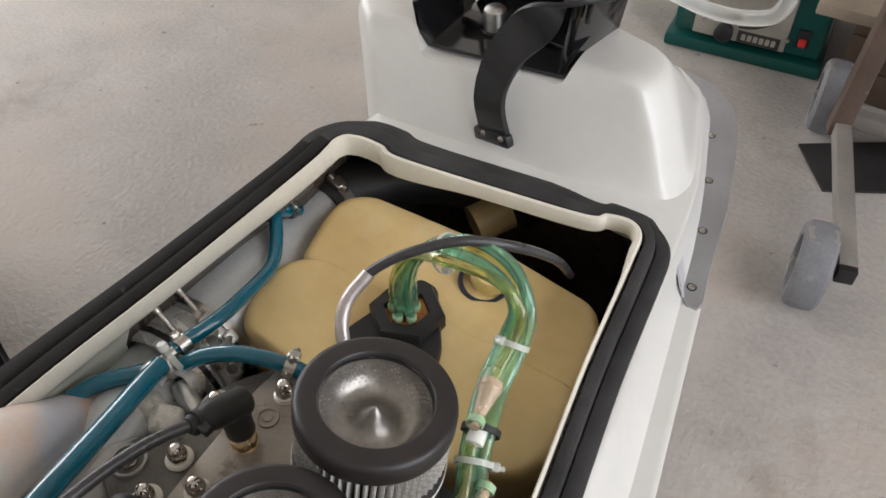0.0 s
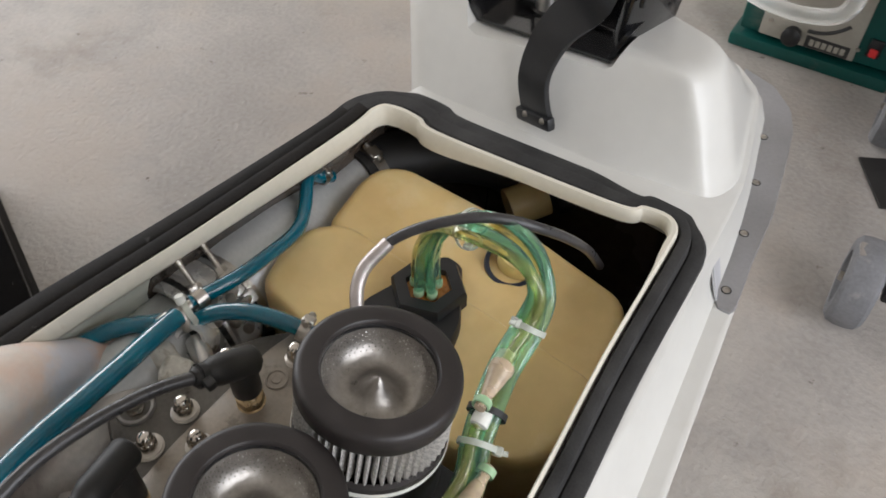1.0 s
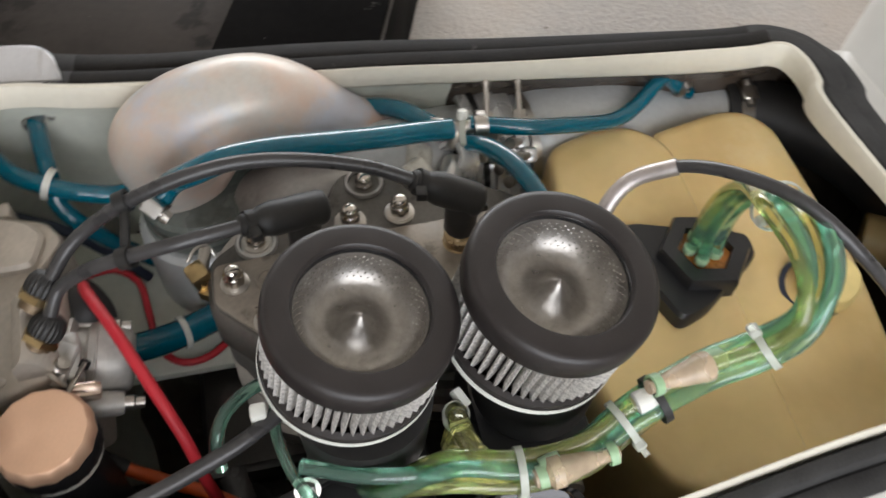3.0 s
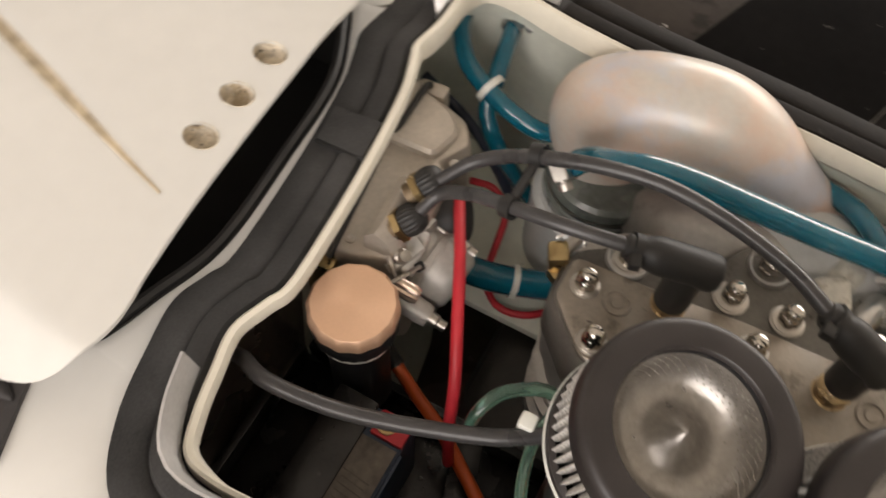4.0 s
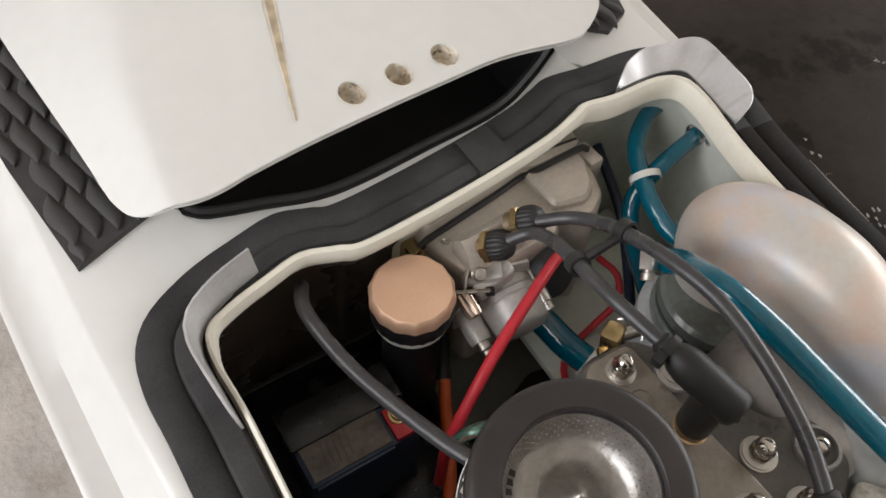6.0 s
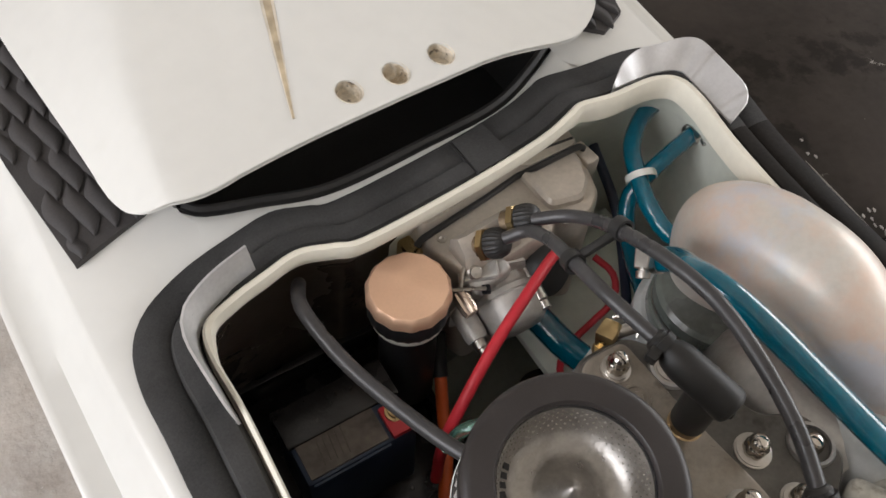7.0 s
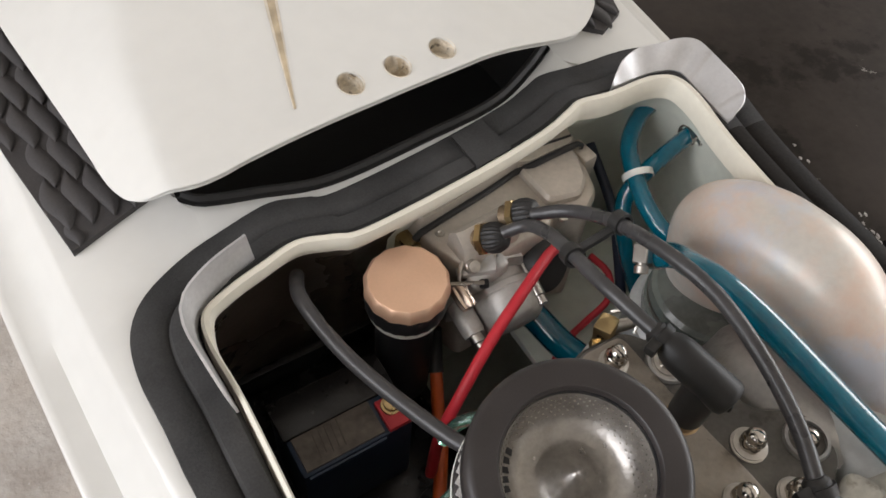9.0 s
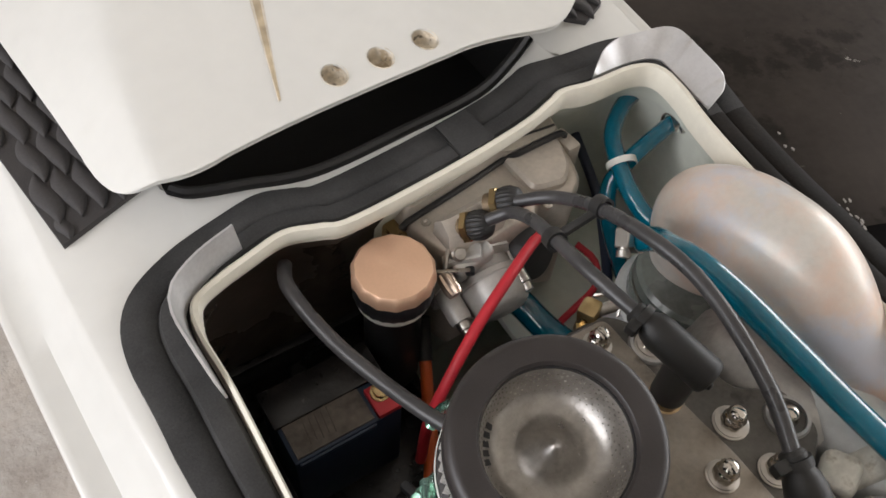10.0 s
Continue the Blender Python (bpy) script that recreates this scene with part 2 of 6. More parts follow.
def hose_clamp(parent, at, axis, radius, screw=(0, 0, 1), width=0.009, k=1.0):
    """A worm-drive clamp: band, housing and screw."""
    ax = Vector(axis).normalized()
    side = (Vector(screw) - ax * Vector(screw).dot(ax)).normalized()
    cross = side.cross(ax)
    turn = Matrix((cross, ax, side)).transposed().to_4x4()
    bm = ring_band(at, axis, radius, width, 0.0012)
    place = Vector(at) + side * (radius + 0.004 * k)
    box((0.014 * k, width * 1.15, 0.007 * k), place, 0.001, turn, 1, bm)
    lathe([(0.0035 * k, -0.012 * k), (0.0035 * k, 0.008 * k), (0.0048 * k, 0.0085 * k), (0.0048 * k, 0.013 * k), (0.003 * k, 0.0135 * k)], place, cross, 12, bm)
    for n in range(-3, 4):
        tilt = Matrix.Rotation(0.16 * n / radius * 0.008 + 2.2, 3, ax)
        rim = tilt @ side
        box((0.0012, width * 0.6, 0.0008), Vector(at) + rim * (radius + 0.0013), 0, Matrix((rim.cross(ax), ax, rim)).transposed().to_4x4(), 1, bm)
    return part("hose_clamp", bm, STEEL, parent, "bright steel worm-drive clamp")


def ferrule(parent, at, axis, radius, ear=(0, 0, 1)):
    """A pinched steel ring with a small ear."""
    ax = Vector(axis).normalized()
    side = (Vector(ear) - ax * Vector(ear).dot(ax)).normalized()
    turn = Matrix((side.cross(ax), ax, side)).transposed().to_4x4()
    bm = lathe([(radius, -0.0055), (radius + 0.0012, -0.0050), (radius + 0.0012, 0.0050), (radius, 0.0055)], at, axis, 28, caps=(False, False))
    box((0.006, 0.008, 0.0045), Vector(at) + side * (radius + 0.0025), 0.0012, turn, 2, bm)
    return part("ferrule", bm, STEEL, parent, "pinched steel hose ring")


def lerp_at(table, v):
    for (a, x), (b, y) in zip(table, table[1:]):
        if v <= b:
            return x + (y - x) * max(0, min(1, (v - a) / (b - a)))
    return table[-1][1]


def ease(t):
    t = max(0.0, min(1.0, t))
    return t * t * (3 - 2 * t)


# ---- the garage ----
def slab(name, size, at, mat, label, category, holes=()):
    bm = box(size, at)
    return tagged(part(name, bm, mat, smooth=False), label, category, kind="structure")


slab("floor", (6.9, 7.1, 0.1), (-1.125, 0.675, -0.05), CONCRETE, "grey-beige worn concrete garage floor with pale stains", "floor")
slab("ceiling", (6.9, 7.1, 0.12), (-1.125, 0.675, 2.86), WOODPALE, "plain boarded garage ceiling", "ceiling")
slab("wall_north", (6.9, 0.15, 2.8), (-1.125, 4.2, 1.4), PLASTER, "pale plastered garage wall", "wall")


def wall_with_opening(name, along, place, lo, hi, a, b, z0, z1):
    """A wall with one opening from a to b along it and z0 to z1 in height."""
    bm = bmesh.new()
    for u0, u1, w0, w1 in ((lo, a, 0, 2.8), (b, hi, 0, 2.8), (a, b, 0, z0), (a, b, z1, 2.8)):
        if u1 - u0 < 0.01 or w1 - w0 < 0.01:
            continue
        mid, ln = (u0 + u1) / 2, u1 - u0
        if along == "y":
            box((0.15, ln, w1 - w0), (place, mid, (w0 + w1) / 2), bm=bm)
        else:
            box((ln, 0.15, w1 - w0), (mid, place, (w0 + w1) / 2), bm=bm)
    return tagged(part(name, bm, PLASTER, smooth=False), "pale plastered garage wall round an opening", "wall", kind="structure")


# the west opening is unseen, added for the fill lamp
wall_with_opening("wall_west", "y", -4.5, -2.77, 4.12, -0.9, 3.5, 0.9, 2.5)
wall_with_opening("wall_east", "y", 2.25, -2.77, 4.12, -0.7, 1.5, 0.0, 2.6)
slab("wall_south", (6.9, 0.15, 2.8), (-1.125, -2.85, 1.4), PLASTER, "pale plastered garage wall", "wall")
yard = slab("ground", (60, 60, 0.1), (32.35, 0, -0.06), CONCRETE, "pale concrete yard outside the gate", "ground")

# ---- the watercraft hull ----
LIP = [(0.187, 0.195), (0.188, 0.30), (0.187, 0.435), (0.182, 0.496), (0.168, 0.612), (0.158, 0.735), (0.154, 0.765), (0.140, 0.778), (0.116, 0.775), (0.100, 0.764),
       (0.011, 0.754), (-0.095, 0.745), (-0.120, 0.752), (-0.150, 0.752), (-0.168, 0.738), (-0.168, 0.69), (-0.182, 0.51), (-0.195, 0.391), (-0.205, 0.25), (-0.213, 0.175),
       (-0.222, 0.130), (-0.220, 0.104), (-0.200, 0.092), (-0.160, 0.091), (-0.133, 0.087), (-0.117, 0.092), (-0.086, 0.101), (-0.017, 0.111), (0.066, 0.1175), (0.088, 0.112),
       (0.112, 0.105), (0.140, 0.111), (0.165, 0.118), (0.184, 0.128), (0.189, 0.150)]


def closed_curve(points, per=5):
    n, out = len(points), []
    for i in range(n):
        a, b, c, d = (Vector((*points[(i + k) % n], 0)) for k in (-1, 0, 1, 2))
        for j in range(per):
            t = j / per
            out.append(0.5 * (2 * b + (c - a) * t + (2 * a - 5 * b + 4 * c - d) * t * t + (3 * b - a - 3 * c + d) * t ** 3))
    return out


def offset_loop(loop, d):
    """The loop moved outwards in plan (the loop runs anticlockwise), with the turns eased."""
    n, out = len(loop), []
    for i in range(n):
        w = 3 + int(d / 0.006)
        tang = (loop[(i + w) % n] - loop[(i - w) % n]).normalized()
        out.append(loop[i] + Vector((tang.y, -tang.x, 0)) * d)
    return out


lip_loop = closed_curve(LIP)


def deck_z(y):
    return lerp_at([(0.15, 0.487), (0.5, 0.480), (0.78, 0.474), (0.85, 0.466), (1.0, 0.445), (1.12, 0.428), (1.2, 0.42)], y)


def ledge_z(y):
    return lerp_at([(-0.2, 0.465), (0.1, 0.453), (0.5, 0.430), (0.8, 0.411), (1.2, 0.413)], y)


def loop_at(loop, profile):
    """Loops at (offset, z) steps; z may be a function of the place."""
    out = []
    for d, z in profile:
        ring = offset_loop(loop, d)
        if d < -0.003:
            # the lip is thinner along the sides than at the stern
            ring = [q.lerp(p, 0.52 * (ease((p.y - 0.13) / 0.03) if p.x > 0 else ease((p.y - 0.2) / 0.12)) * (1 - ease((p.y - 0.70) / 0.05))) for p, q in zip(loop, ring)]
        if d > 0.003:
            ring = [p.lerp(q, max(1 - (0.32 if p.x > 0 else -0.10) * ease((p.y - 0.2) / 0.14), lerp_at([(0.06, 1.22), (0.13, 0.80)], p.x) * ease(((q - p).normalized().y - 0.45) / 0.5))) for p, q in zip(loop, ring)]
        out.append([Vector((p.x, p.y, z(p) if callable(z) else z)) for p in ring])
    return out


hull = thing("jet_ski_hull", "white gelcoat stand-up jet ski hull, hood off, standing on the floor", "jet ski", (0, 0.3, 0))


def hpart(name, bm, mat, label="", smooth=True):
    ob = part(name, bm, mat, hull, label, smooth)
    ob.matrix_parent_inverse = Matrix.Translation((0, -0.3, 0))
    return ob


def closed_skin(loops):
    bm = bmesh.new()
    rows = [[bm.verts.new(p) for p in loop] for loop in loops]
    n = len(rows[0])
    for a, b in zip(rows, rows[1:]):
        for i in range(n):
            j = (i + 1) % n
            bm.faces.new((a[i], a[j], b[j], b[i]))
    return bm


# coaming: a thin upright lip with a flange below it
def under(p):
    """Height of the lip's lower edge: deeper at the bow and at the port stern corner."""
    if p.x < -0.1 and p.y < 0.22:
        return 0.490 - 0.011 * ease((-0.1 - p.x) / 0.05)
    return 0.490 - 0.006 * ease((p.y - 0.5) / 0.2) - 0.008 * ease(-p.x / 0.1) * ease((p.y - 0.15) / 0.1)


hpart("coaming", closed_skin(loop_at(lip_loop, [(0.03, 0.466), (0.001, lambda p: under(p) - 0.006), (-0.0066, under), (-0.0075, 0.494), (-0.0055, 0.4995), (-0.002, 0.5), (0.0, 0.498), (0.0005, 0.478), (0.03, 0.472)])), CREAM, "raw cream fibreglass lip round the engine bay")
def lift(p):
    return 0.006 * ease((p.y - 0.74) / 0.04)


# foam seal lying outside the lip, with a seam along it
# the port stretch of the strip gets a darker black
PORTSEAL = material("dark_port_seal", (0.016, 0.0140, 0.0125), 0.55, var=0.4, scale=25, fine=400, bump=0.3, size=0.001, ior=1.15, spots=[((0.10, 0.095, 0.09), 40, 0.66, 0.72, 0.5)])
for port in (False, True):
    bm = closed_skin(loop_at(lip_loop, [(0.004, 0.484), (0.0015, 0.488), (0.005, 0.495), (0.013, 0.4958), (0.0178, 0.4945), (0.0194, 0.4905), (0.0202, lambda p: deck_z(p.y) + 0.0025 + lift(p)), (0.0225, lambda p: deck_z(p.y) + 0.0045 + lift(p)), (0.030, lambda p: deck_z(p.y) + 0.0052 + lift(p)), (0.0385, lambda p: deck_z(p.y) + 0.0042 + lift(p)), (0.0425, lambda p: deck_z(p.y) + 0.003 + 0.6 * lift(p)), (0.0435, lambda p: deck_z(p.y) - 0.004)]))
    gone = [f for f in bm.faces if (f.calc_center_median().x < -0.12 and 0.165 < f.calc_center_median().y < 0.735) != port]
    bmesh.ops.delete(bm, geom=gone, context="FACES")
    hpart("port_seal" if port else "foam_seal", bm, PORTSEAL if port else FOAM, "black sealing strip along the port lip, darker than the rest" if port else "black foam rubber sealing strip")

EDGE = [(-0.9, 0.30), (-0.1, 0.298), (0.05, 0.292), (0.17, 0.286), (0.35, 0.276), (0.567, 0.254), (0.7935, 0.2208), (0.8565, 0.2113), (0.931, 0.1964), (1.0217, 0.1727), (1.077, 0.1578), (1.1109, 0.1414), (1.1421, 0.1105), (1.1561, 0.0695), (1.162, 0.035), (1.164, 0.0)]
BOW_LEDGE = [(0.87, 0.0), (0.931, 0.0066), (1.0217, 0.0113), (1.1109, 0.0136), (1.164, 0.0)]
foam_edge = loop_at(lip_loop, [(0.034, 0.5)])[0]


def foam_x(y, sign):
    xs = [p.x + (q.x - p.x) * (y - p.y) / (q.y - p.y) for p, q in zip(foam_edge, foam_edge[1:] + foam_edge[:1]) if (p.y - y) * (q.y - y) <= 0 and p.y != q.y]
    xs = [x for x in xs if x * sign > 0]
    return max(xs, key=abs) if xs else 0.0


def edge_drop(y):
    return deck_z(y) - ledge_z(y)


STERN_IN = ([(0.0, 0.164), (0.03, 0.164), (0.06, 0.150), (0.075, 0.152), (0.085, 0.176), (0.10, 0.197), (0.115, 0.207), (0.14, 0.212), (0.175, 0.213)],
            [(0.0, 0.157), (0.035, 0.157), (0.05, 0.170), (0.06, 0.200), (0.075, 0.224), (0.10, 0.240), (0.13, 0.243), (0.19, 0.240)])


def deck_section(y, sign):
    """From the seal outwards: flat deck, slope, ledge, beaded edge, then down the side."""
    e = lerp_at(EDGE, y)
    z = deck_z(y)
    stern = STERN_IN[0 if sign > 0 else 1]
    if y < stern[-1][0]:
        inner = lerp_at(stern, y)
    else:
        inner = abs(foam_x(y, sign)) if y < 0.780 else 0.0
    top = max(e - lerp_at([(0.1, 0.042), (0.5, 0.048), (0.65, 0.043), (0.78, 0.040), (0.9, 0.033), (1.2, 0.033)], y), 0.0)
    inner = min(inner, top)
    drop, wide = edge_drop(y), lerp_at(BOW_LEDGE, y)
    run = [(inner, z), (inner + (top - inner) * 0.5, z), (top - 0.003, z - 0.0008), (top + 0.001, z - 0.0035), (top + 0.42 * (max(top, e - 0.0195) - top), z - drop * 0.64), (max(0, e - 0.0195), z - drop), (max(0, e - 0.006), z - drop - 0.001), (e + wide - 0.002, z - drop - 0.001), (e + wide, z - drop - 0.0025),
           (e + wide + 0.001, z - drop - 0.008), (e + wide - 0.006, z - drop - 0.016), (e - 0.012, 0.30), (e * 0.92 - 0.02, 0.16), (e * 0.7, 0.06), (0.0, 0.012)]
    return [Vector((sign * x, y, h)) for x, h in run]


ys = [-0.9, -0.6, -0.4, -0.2, -0.05, 0.0, 0.02, 0.03, 0.035, 0.04, 0.045, 0.05, 0.055, 0.06, 0.065] + [0.071 + 0.0185 * i for i in range(41)] + [0.818, 0.83, 0.85, 0.9, 0.95, 1.0, 1.04, 1.077, 1.09, 1.1109, 1.127, 1.1421, 1.150, 1.1561, 1.160, 1.163]
for sign in (1, -1):
    bm = bmesh.new()
    rings(bm, [deck_section(y, sign) for y in ys], closed=False)
    hpart("deck_half", bm, GEL, "glossy white gelcoat deck and topside")

# inside of the hull, deeper towards the bow
def bay(p, d):
    far = 0.10 * ease((p.y - 0.70) / 0.06)
    return Vector((p.x * (1 + d * (1.0 if p.y > 0.3 else 2.4)), p.y + far + (d if p.y > 0.7 else -d * 1.2 if p.y < 0.14 else 0), 0))


loops = [[Vector((p.x, p.y, under(p) - 0.004)) for p in offset_loop(lip_loop, -0.001)]]
for d, z in ((0.0, 0.44), (0.012, 0.30), (0.0, 0.17), (-0.05, 0.13)):
    ring = [bay(p, d) for p in offset_loop(lip_loop, 0.02)]
    loops.append([Vector((q.x, q.y, z)) for q in ring])
# pale lining at the port stern, dark brown at bow, starboard and bottom
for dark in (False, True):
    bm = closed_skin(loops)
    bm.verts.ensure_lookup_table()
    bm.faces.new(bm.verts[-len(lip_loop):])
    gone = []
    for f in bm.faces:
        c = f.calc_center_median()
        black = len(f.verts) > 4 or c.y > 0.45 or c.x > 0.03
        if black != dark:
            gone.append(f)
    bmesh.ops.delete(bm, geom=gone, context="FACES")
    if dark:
        hpart("bay_lining", bm, DARKLINER, "dark brown inside of the hull at the bow, starboard side and bottom")
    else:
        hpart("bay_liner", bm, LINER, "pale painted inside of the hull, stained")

hpart("bulkhead_floor", box((0.158, 0.18, 0.01), (-0.141, 0.165, 0.297), 0.002), LINER, "pale painted floor by the bulkhead with black specks")

# pit under the rear cowl, with a cream ridge before it
bm = bmesh.new()
pit = [(-0.157, -0.5), (0.166, -0.5), (0.166, 0.024), (0.1562, 0.0385), (0.1418, 0.0455), (0.1156, 0.053), (0.066, 0.066), (-0.013, 0.062), (-0.082, 0.055), (-0.13, 0.035), (-0.157, 0.02)]
rings(bm, [[(x, y, 0.488) for x, y in pit], [(x, y, 0.40) for x, y in pit]], caps=(False, True))
hpart("vent_pit", bm, RUBBER, "black lined air pit")
edge = smooth_path([(0.172, 0.012, 0), (0.166, 0.024, 0), (0.1562, 0.0385, 0), (0.1418, 0.0455, 0), (0.1156, 0.053, 0), (0.066, 0.066, 0), (-0.013, 0.062, 0), (-0.082, 0.055, 0), (-0.13, 0.035, 0), (-0.157, 0.02, 0), (-0.175, 0.016, 0)], 0.008)
loops = []
for i, q in enumerate(edge):
    ends = 0.006 * ease((abs(q.x) - 0.158) / 0.014)
    wide = 0.020 + 0.012 * ease((abs(q.x) - 0.10) / 0.05)
    loops.append([(q.x, q.y - 0.001, 0.478), (q.x, q.y, 0.4862 - ends), (q.x, q.y + 0.0015, 0.4872 - ends), (q.x, q.y + 0.008, 0.4873 - ends), (q.x * 1.02, q.y + wide, 0.4872 - ends)])
hpart("pit_ridge", rings(bmesh.new(), loops, closed=False), GEL, "cream fibreglass ridge before the air pit")
bm = tube([(q.x * 0.985, q.y - 0.006, 0.4855) for q in edge if abs(q.x) < 0.162], 0.0042, 8)
hpart("pit_seal", bm, RUBBER, "black rubber edge trim")

# rear cowl: a moulded white shell over the pit, with three drilled holes
FRONT = [(-1.0, 0.0), (-0.96, 0.012), (-0.85, 0.030), (-0.7, 0.044), (-0.37, 0.0535), (0.06, 0.058), (0.37, 0.062), (0.60, 0.0672), (0.68, 0.0702), (0.75, 0.0712), (0.81, 0.0690), (0.87, 0.0630), (0.92, 0.0545), (0.955, 0.0440), (0.975, 0.033), (0.993, 0.016), (1.0, 0.0)]
FRONT = [(q.x, q.y) for q in smooth_path([(u, y, 0) for u, y in FRONT], 0.01)]
RIGHT = [(-0.6, 0.26), (-0.145, 0.219), (-0.047, 0.208), (0.0, 0.2035), (0.07, 0.2035)]
LEFT = [(-0.6, 0.25), (0.0, 0.208), (0.07, 0.205)]


def groove_x(y):
    return 0.0800 + 0.29 * (y - 0.048)


def cowl_z(x, y, back):
    """Plateau between two shoulders, falling to the sides; back is the way behind the front edge."""
    sh_r = lerp_at([(-0.40, 0.075), (-0.1165, 0.147), (-0.0466, 0.167), (0.008, 0.174), (0.06, 0.179)], y)
    sh_l = -0.080 + 0.35 * min(0.0, y - 0.04) if y > -0.2 else -0.164
    er, el = lerp_at(RIGHT, y), -lerp_at(LEFT, y)
    top = 0.549 + 0.018 * ease(back / 0.22)
    fall = (x - sh_r + 0.006) / max(0.02, er - sh_r + 0.007)
    z = top - (top - 0.515) * 0.5 * (fall + math.sqrt(fall * fall + 0.05))
    z -= (top - 0.512) * ease((sh_l + 0.03 - x) / max(0.04, sh_l - el + 0.031))
    deep = ease((0.050 - y) / 0.17)
    z -= 0.0038 * deep * math.exp(-((x - groove_x(y)) / (0.0035 + 0.0040 * deep)) ** 2)
    return z


bm = bmesh.new()
HOLES = ((0.037, 0.0415), (0.001, 0.0410), (-0.036, 0.0390))
TALL = 1.28
loops = []
steps = [0.0, 0.0005, 0.0015, 0.003] + [0.005 + 0.0017 * k for k in range(30)] + [0.058 + 0.012 * k for k in range(38)]
for s in steps:
    run = []
    for i in range(221):
        u = -1 + 2 * i / 220
        fade = ease(1 - s / 0.10)
        y = (lerp_at(FRONT, u) + 0.0045) * fade + 0.059 * (1 - fade) - s
        x = u * (lerp_at(RIGHT, y) if u > 0 else lerp_at(LEFT, y))
        run.append((x, y, cowl_z(x, y, s)))
    loops.append(run)
front_row = [(x * 0.98, y - 0.006, z - 0.004) for x, y, z in loops[0]]
rings(bm, [front_row] + loops, closed=False)
for hx, hy in HOLES:
    gone = [f for f in bm.faces if math.hypot(f.calc_center_median().x - hx, (f.calc_center_median().y - hy) / TALL) < 0.0086]
    rim = {v for f in gone for v in f.verts}
    bmesh.ops.delete(bm, geom=gone, context="FACES")
    for v in rim:
        if v.is_valid:
            d = math.hypot(v.co.x - hx, (v.co.y - hy) / TALL)
            v.co.x, v.co.y = hx + (v.co.x - hx) / d * 0.0086, hy + (v.co.y - hy) / d * 0.0086
bmesh.ops.solidify(bm, geom=bm.faces[:], thickness=-0.004)
cowl = hpart("rear_cowl", bm, GEL, "white moulded rear cowl with three drilled holes")
LAMINATE = material("raw_tan_laminate", (0.62, 0.55, 0.44), 0.75, var=0.35, scale=120, fine=600, bump=0.5, spots=[((0.34, 0.26, 0.16), 90, 0.50, 0.60, 0.8), ((0.06, 0.05, 0.04), 130, 0.60, 0.64, 0.8)])
for hx, hy in HOLES:
    z = cowl_z(hx, hy, 0.024)
    sleeve = lathe([(0.0086, z - 0.0005), (0.0092, z + 0.0004), (0.0092, z - 0.0125), (0.0, z - 0.0125), (0.0, z - 0.0118), (0.0070, z - 0.0105), (0.0082, z - 0.007), (0.0084, z - 0.001)], (hx, hy, 0), seg=30, caps=(False, False), wave=lambda k, a: 1 + 0.03 * math.sin(3 * a + 9 * hx) * (k > 3))
    for v in sleeve.verts:
        v.co.y = hy + (v.co.y - hy) * TALL
    part("hole_sleeve", sleeve, LAMINATE, cowl, "raw tan laminate inside a drilled hole")
# shade of the moulded crease, painted as a wide faint and a narrow brown strip
CREASESHADE = material("brown_crease_shade", (0.42, 0.34, 0.23), 0.7, var=0.3, scale=60, bump=0.2)
SOFTSHADE = material("faint_crease_shade", (0.58, 0.52, 0.43), 0.6, var=0.2, scale=60, bump=0.1)
for spread, rise, mat, name in ((1.25, 0.0007, SOFTSHADE, "soft_crease_shade"), (0.85, 0.0010, CREASESHADE, "deep_crease_shade")):
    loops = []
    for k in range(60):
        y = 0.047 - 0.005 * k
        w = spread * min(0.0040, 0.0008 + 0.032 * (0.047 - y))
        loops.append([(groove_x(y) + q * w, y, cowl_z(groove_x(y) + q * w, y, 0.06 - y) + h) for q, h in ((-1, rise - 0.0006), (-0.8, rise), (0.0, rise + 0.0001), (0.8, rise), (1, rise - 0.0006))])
    part(name, rings(bmesh.new(), loops, closed=False), mat, cowl, "brown shade painted along the moulded crease")

# butt joint across the foam strip
hpart("foam_joint", box((0.0012, 0.032, 0.0012), (-0.027, 0.0885, 0.4955), 0.0, pose(0, 0, 0, 0, 0, 4)), RUBBER)
hpart("foam_patch", rings(bmesh.new(), [[(x, y, z) for x, y in ((-0.0275, 0.073), (-0.0285, 0.1075), (-0.060, 0.1035), (-0.0565, 0.069))] for z in (0.489, 0.4966)]), FOAM, "short foam patch over the joint", smooth=False)

# ---- bow: cowl, bracket, strap, edge plates ----
def rounded(points, r=0.02, n=5):
    out, m = [], len(points)
    for i in range(m):
        p, a, b = Vector(points[i]), Vector(points[i - 1]), Vector(points[(i + 1) % m])
        da, db = (a - p), (b - p)
        ra, rb = min(r, da.length * 0.45), min(r, db.length * 0.45)
        s, e = p + da.normalized() * ra, p + db.normalized() * rb
        for k in range(n):
            t = k / (n - 1)
            out.append((1 - t) ** 2 * s + 2 * t * (1 - t) * p + t * t * e)
    return out


base = rounded([(-0.214, 0.850), (-0.176, 0.819), (0.05, 0.830), (0.147, 0.8535), (0.1535, 0.863), (0.163, 0.900), (0.122, 1.045), (0.06, 1.09), (-0.10, 1.09), (-0.17, 1.045)], 0.02)
head = rounded([(-0.256, 0.902), (-0.220, 0.875), (0.02, 0.8755), (0.098, 0.8765), (0.1045, 0.884), (0.116, 0.908), (0.108, 0.948), (0.03, 0.975), (-0.13, 0.985), (-0.21, 0.970)], 0.02)
